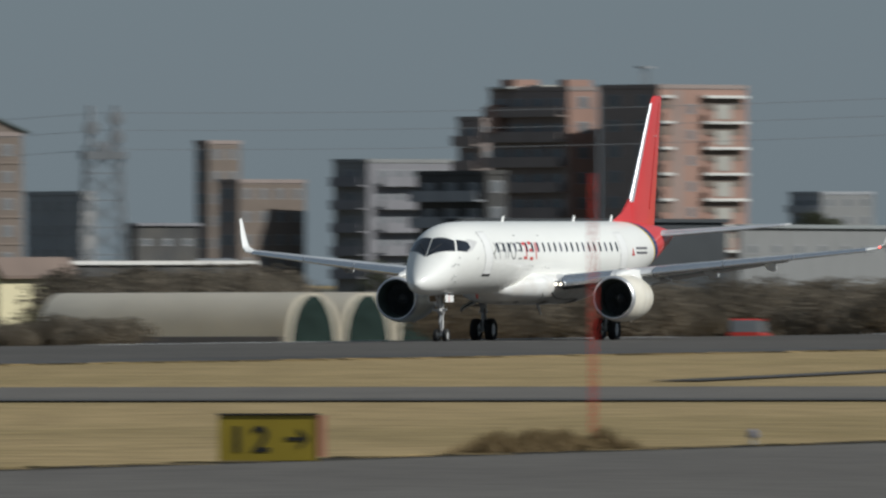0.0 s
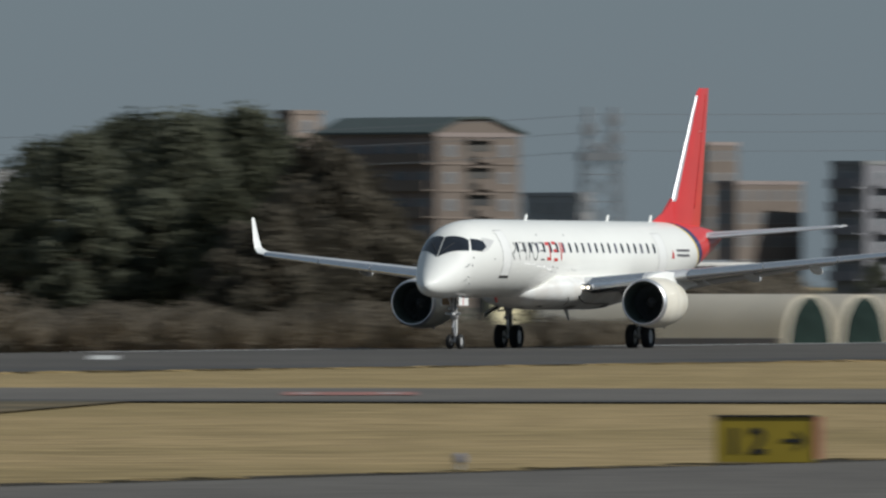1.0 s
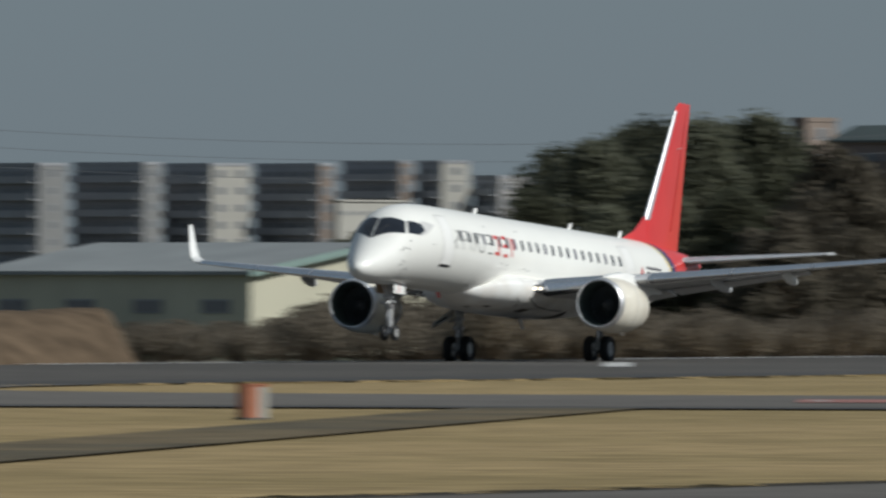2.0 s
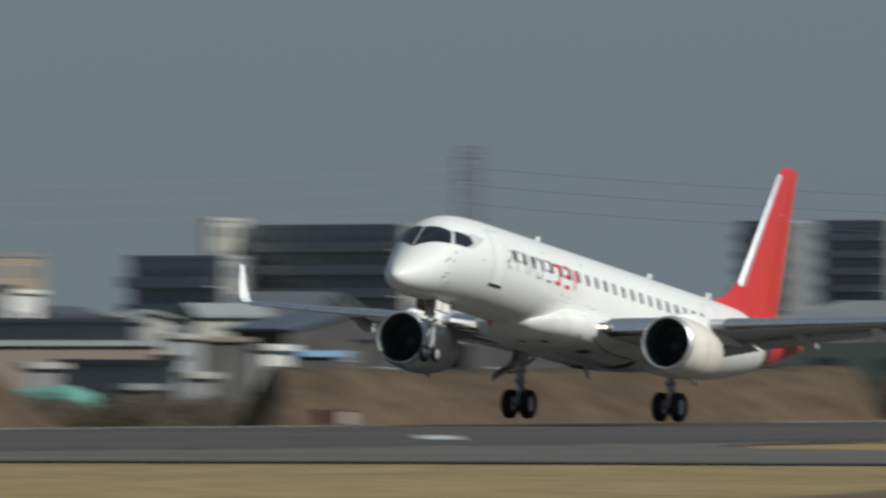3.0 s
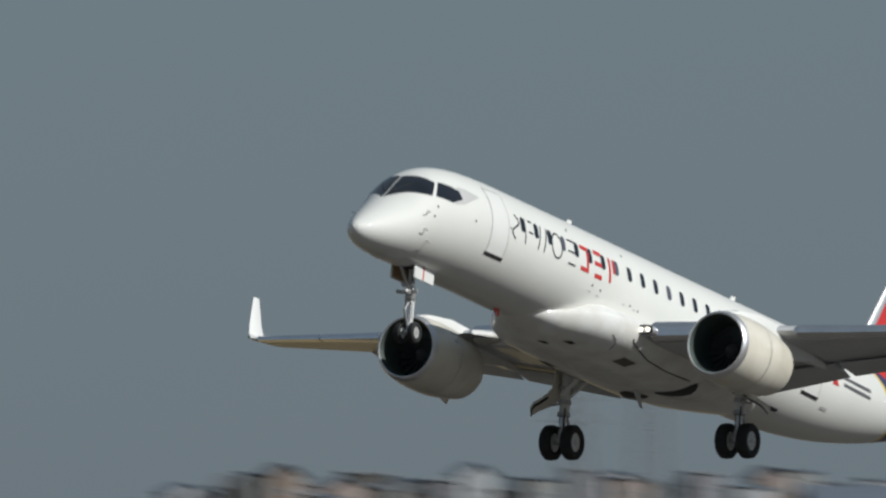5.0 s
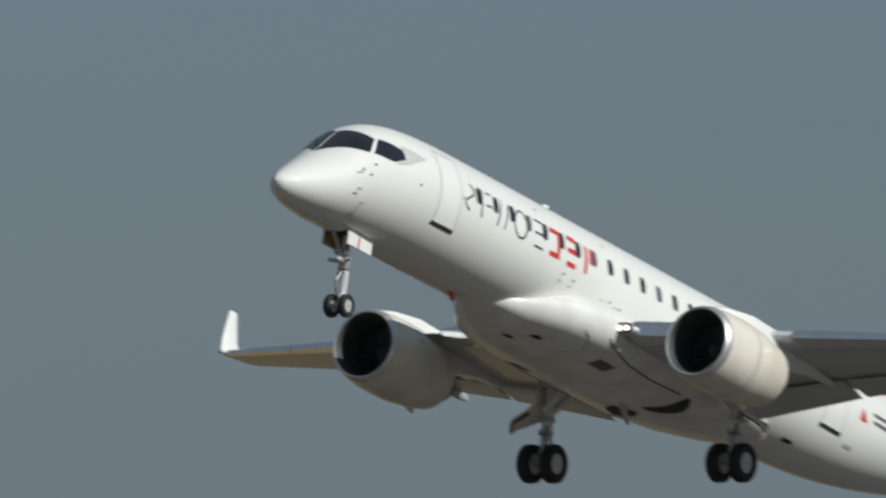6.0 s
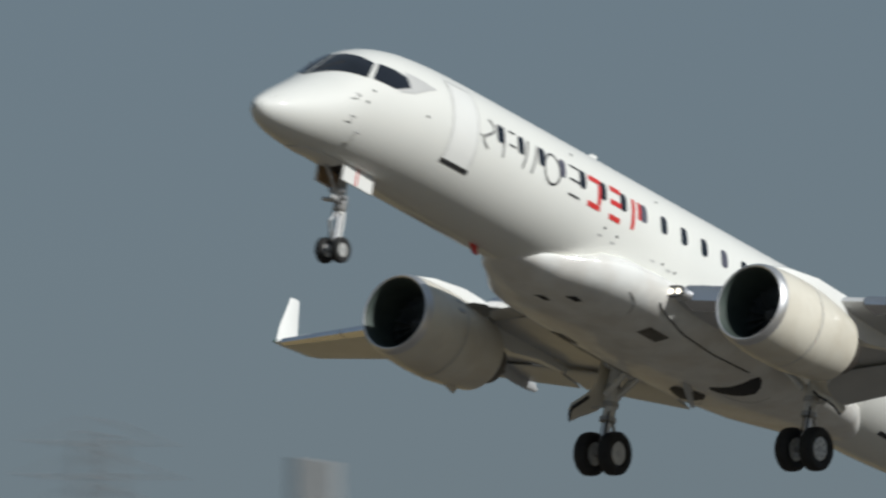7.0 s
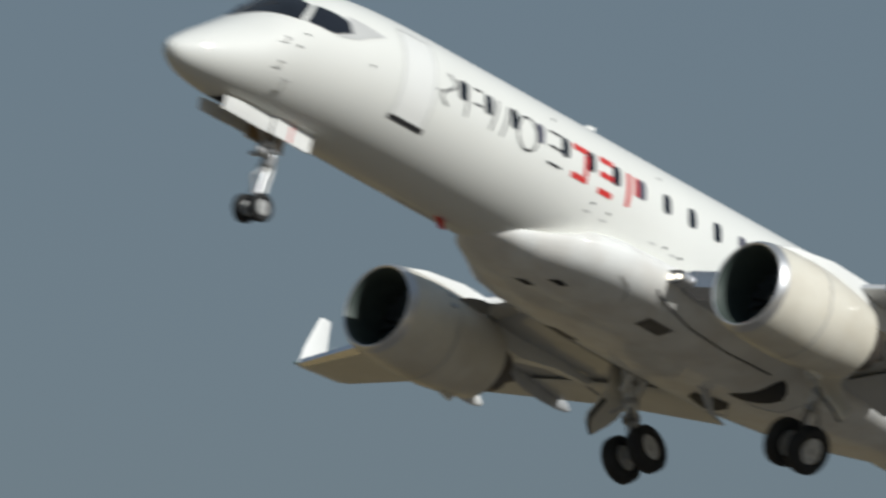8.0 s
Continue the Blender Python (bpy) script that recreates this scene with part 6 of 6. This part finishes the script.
def marker_box(x, y, label, w=0.42, h=0.74, paint=ORANGE):
    t = thing("marker_box", label, "marker", pose(x, y, 0, 0, 0, math.degrees(math.atan2(y, x)) - 90 + 25))
    bm = box(-w / 2, w / 2, -w / 2, w / 2, 0.02, h)
    bmesh.ops.bevel(bm, geom=bm.edges[:], offset=0.02, segments=2, affect="EDGES")
    part("body", bm, paint, t, "painted cabinet body")
    part("white_panel", box(0.02, w / 2 + 0.006, -w / 2 - 0.008, w / 2 + 0.006, 0.05, h - 0.04), HAZEW, t, "white side panel")
    part("base", box(-w / 2 - 0.05, w / 2 + 0.05, -w / 2 - 0.05, w / 2 + 0.05, 0.0, 0.05), APRON, t)
    part("lid", box(-w / 2 - 0.02, w / 2 + 0.02, -w / 2 - 0.02, w / 2 + 0.02, h, h + 0.03), paint, t)
    return t


marker_box(408.3, 161.3, "orange and white marker cabinet on the grass", 0.5, 0.76)
marker_box(448, 218.4, "orange marker cabinet beside the runway", 0.8, 0.85)
marker_box(633, 274.7, "low dull red cabinet at the far runway edge", 1.0, 0.5, MAROON)

# red lattice wind mast at the apron edge
lattice("marker_mast", "slim red and white lattice mast on the grass", 17.685, 355.6, 4.8, 0.09, 0.07, REDW, (), 12, 0.0065, 0.0)
strip("mast_base", (338.2, 108.0), (339.2, 108.0), 1.0, APRON, "small concrete mast footing", "footing", 0.05)
# teal tarpaulin heap and a red service van beyond the runway
t = tagged(part("tarpaulin", loft([[(x, -2.6 * k, 0), (x, -1.6 * k, 1.2 * k), (x, 0.0, 1.75 * k), (x, 1.5 * k, 1.1 * k), (x, 2.4 * k, 0)] for x, k in ((-2.2, 0.25), (-1.5, 0.85), (-0.4, 0.92), (0.8, 1.0), (1.7, 0.8), (2.4, 0.2))]), TEAL), "teal tarpaulin thrown over a heap", "tarpaulin")
p = spot(24.285, 860, LOW)
t.matrix_basis = pose(p.x, p.y, p.z - 0.05, 0, 0, 24 - 90) @ Matrix.Diagonal((1.25, 1.25, 1.15, 1))


def car(x, y, z, heading, paint, label):
    t = thing("car", label, "car", pose(x, y, z, 0, 0, heading))
    def prof(ps, w):
        bm = loft([[(px, k * w, pz) for px, pz in ps] for k in (-0.5, 0.5)])
        bmesh.ops.bevel(bm, geom=bm.edges[:], offset=0.06, segments=2, affect="EDGES")
        return bm
    body = part("body", prof([(-2.1, 0.3), (2.1, 0.3), (2.15, 0.75), (1.1, 0.95), (-2.1, 1.0)], 1.65), paint, t, "", True)
    part("cabin", prof([(-2.0, 0.95), (0.95, 0.95), (0.35, 1.55), (-1.8, 1.6)], 1.5), PANE, t, "dark glazed cabin", True)
    part("roof", prof([(-1.75, 1.55), (0.3, 1.52), (0.2, 1.62), (-1.65, 1.66)], 1.5), paint, t, "", True)
    for wx in (-1.3, 1.3):
        for wy in (-0.75, 0.75):
            wheel = part("wheel", revolve([(wy - 0.1, 0.2), (wy - 0.1, 0.31), (wy + 0.1, 0.31), (wy + 0.1, 0.2)], (wx, 0, 0.31), "y", 20, True), RUBBER, t, "", True)
    return t


p = spot(17.235, 985, LOW + 0.05)
car(p.x, p.y, p.z - 0.1, 10, material("red_car_paint", (0.55, 0.04, 0.03), 0.3, 0, 0.05, 1.0, 0, 0.5), "small red car on the perimeter road")
sheet("perimeter_road", [(292, -0.42), (297, -0.46)], 800, 1300, ASPHALT, "narrow perimeter road beyond the runway", "road", 8)


# ---- moving things ----
def swing(pivot, axis, degrees):
    return Matrix.Translation(pivot) @ Matrix.Rotation(radians(degrees), 4, axis) @ Matrix.Translation(-pivot)


def motions():
    walk(airliner, [
        (0.0, pose(816.86, RUNWAY_Y, 3.48, -0.07, -0.10, 0)),
        (0.5, pose(786.47, RUNWAY_Y, 3.48, 0.09, -0.11, 0)),
        (1.0, pose(755.71, RUNWAY_Y, 3.48, -0.14, 0.14, 0)),
        (1.5, pose(724.47, RUNWAY_Y, 3.49, -0.14, 1.44, 0)),
        (1.7, pose(711.82, RUNWAY_Y, 3.50, -0.32, 2.07, 0)),
        (2.8, pose(640.91, RUNWAY_Y, 3.74, 0.68, 6.46, 0)),
        (3.0, pose(627.76, RUNWAY_Y, 3.89, 0.95, 7.18, 0)),
        (3.3, pose(607.89, RUNWAY_Y, 4.16, 1.10, 8.19, 0)),
        (3.5, pose(594.60, RUNWAY_Y, 4.41, 1.06, 8.73, 0)),
        (3.8, pose(574.54, RUNWAY_Y, 4.96, 1.01, 9.31, 0)),
        (4.0, pose(561.09, RUNWAY_Y, 5.42, 0.55, 9.72, 0)),
        (4.1, pose(554.32, RUNWAY_Y, 5.67, 0.65, 9.85, 0)),
        (4.5, pose(526.99, RUNWAY_Y, 6.85, -0.08, 10.57, 0)),
        (4.7, pose(513.34, RUNWAY_Y, 7.72, -0.28, 11.00, 0)),
        (5.8, pose(439.21, RUNWAY_Y, 12.57, 0.00, 14.47, 0)),
        (6.0, pose(426.06, RUNWAY_Y, 13.42, 0.17, 14.94, 0)),
        (6.5, pose(393.68, RUNWAY_Y, 15.48, -0.02, 15.84, 0)),
        (7.0, pose(361.99, RUNWAY_Y, 17.42, -0.12, 16.82, 0)),
        (7.5, pose(330.76, RUNWAY_Y, 19.21, -0.62, 17.58, 0)),
        (8.0, pose(299.69, RUNWAY_Y, 20.94, -1.00, 18.33, 0)),
    ])
    for s, d in nose_doors:
        hinge = hull(2.2, math.pi - s * 0.29, 0.02)
        walk(d, [(t, swing(hinge, "X", -s * a)) for t, a in ((0.0, 0), (7.2, 0), (7.4, 30), (7.6, 58), (8.0, 76))])
    for leg in [o for o in airliner.children if o.name.startswith("main_gear")]:
        s = 1 if leg["side"] > 0 else -1
        hinge = P(17.75, s * 2.75, -0.95)
        walk(leg, [(t, Matrix.Translation((-ahead, 0, -drop)) @ swing(hinge, "X", s * a)) for t, drop, a, ahead in ((0.0, 0, 0, 0), (1.5, 0, 0, 0), (2.0, 0.03, 0, 0), (2.6, 0.12, 0, 0), (3.2, 0.17, 0, 0), (7.3, 0.17, 0, 0), (7.5, 0.15, 4, 0.05), (7.8, 0.1, 12, 0.2), (8.0, 0.06, 18, 0.36))])
    for leg in [o for o in airliner.children if o.name == "nose_gear"]:
        walk(leg, [(t, swing(P(3.36, 0, -1.35), "Y", a)) for t, a in ((0.0, 0), (7.3, 0), (7.5, 4), (8.0, 10))])


motions()
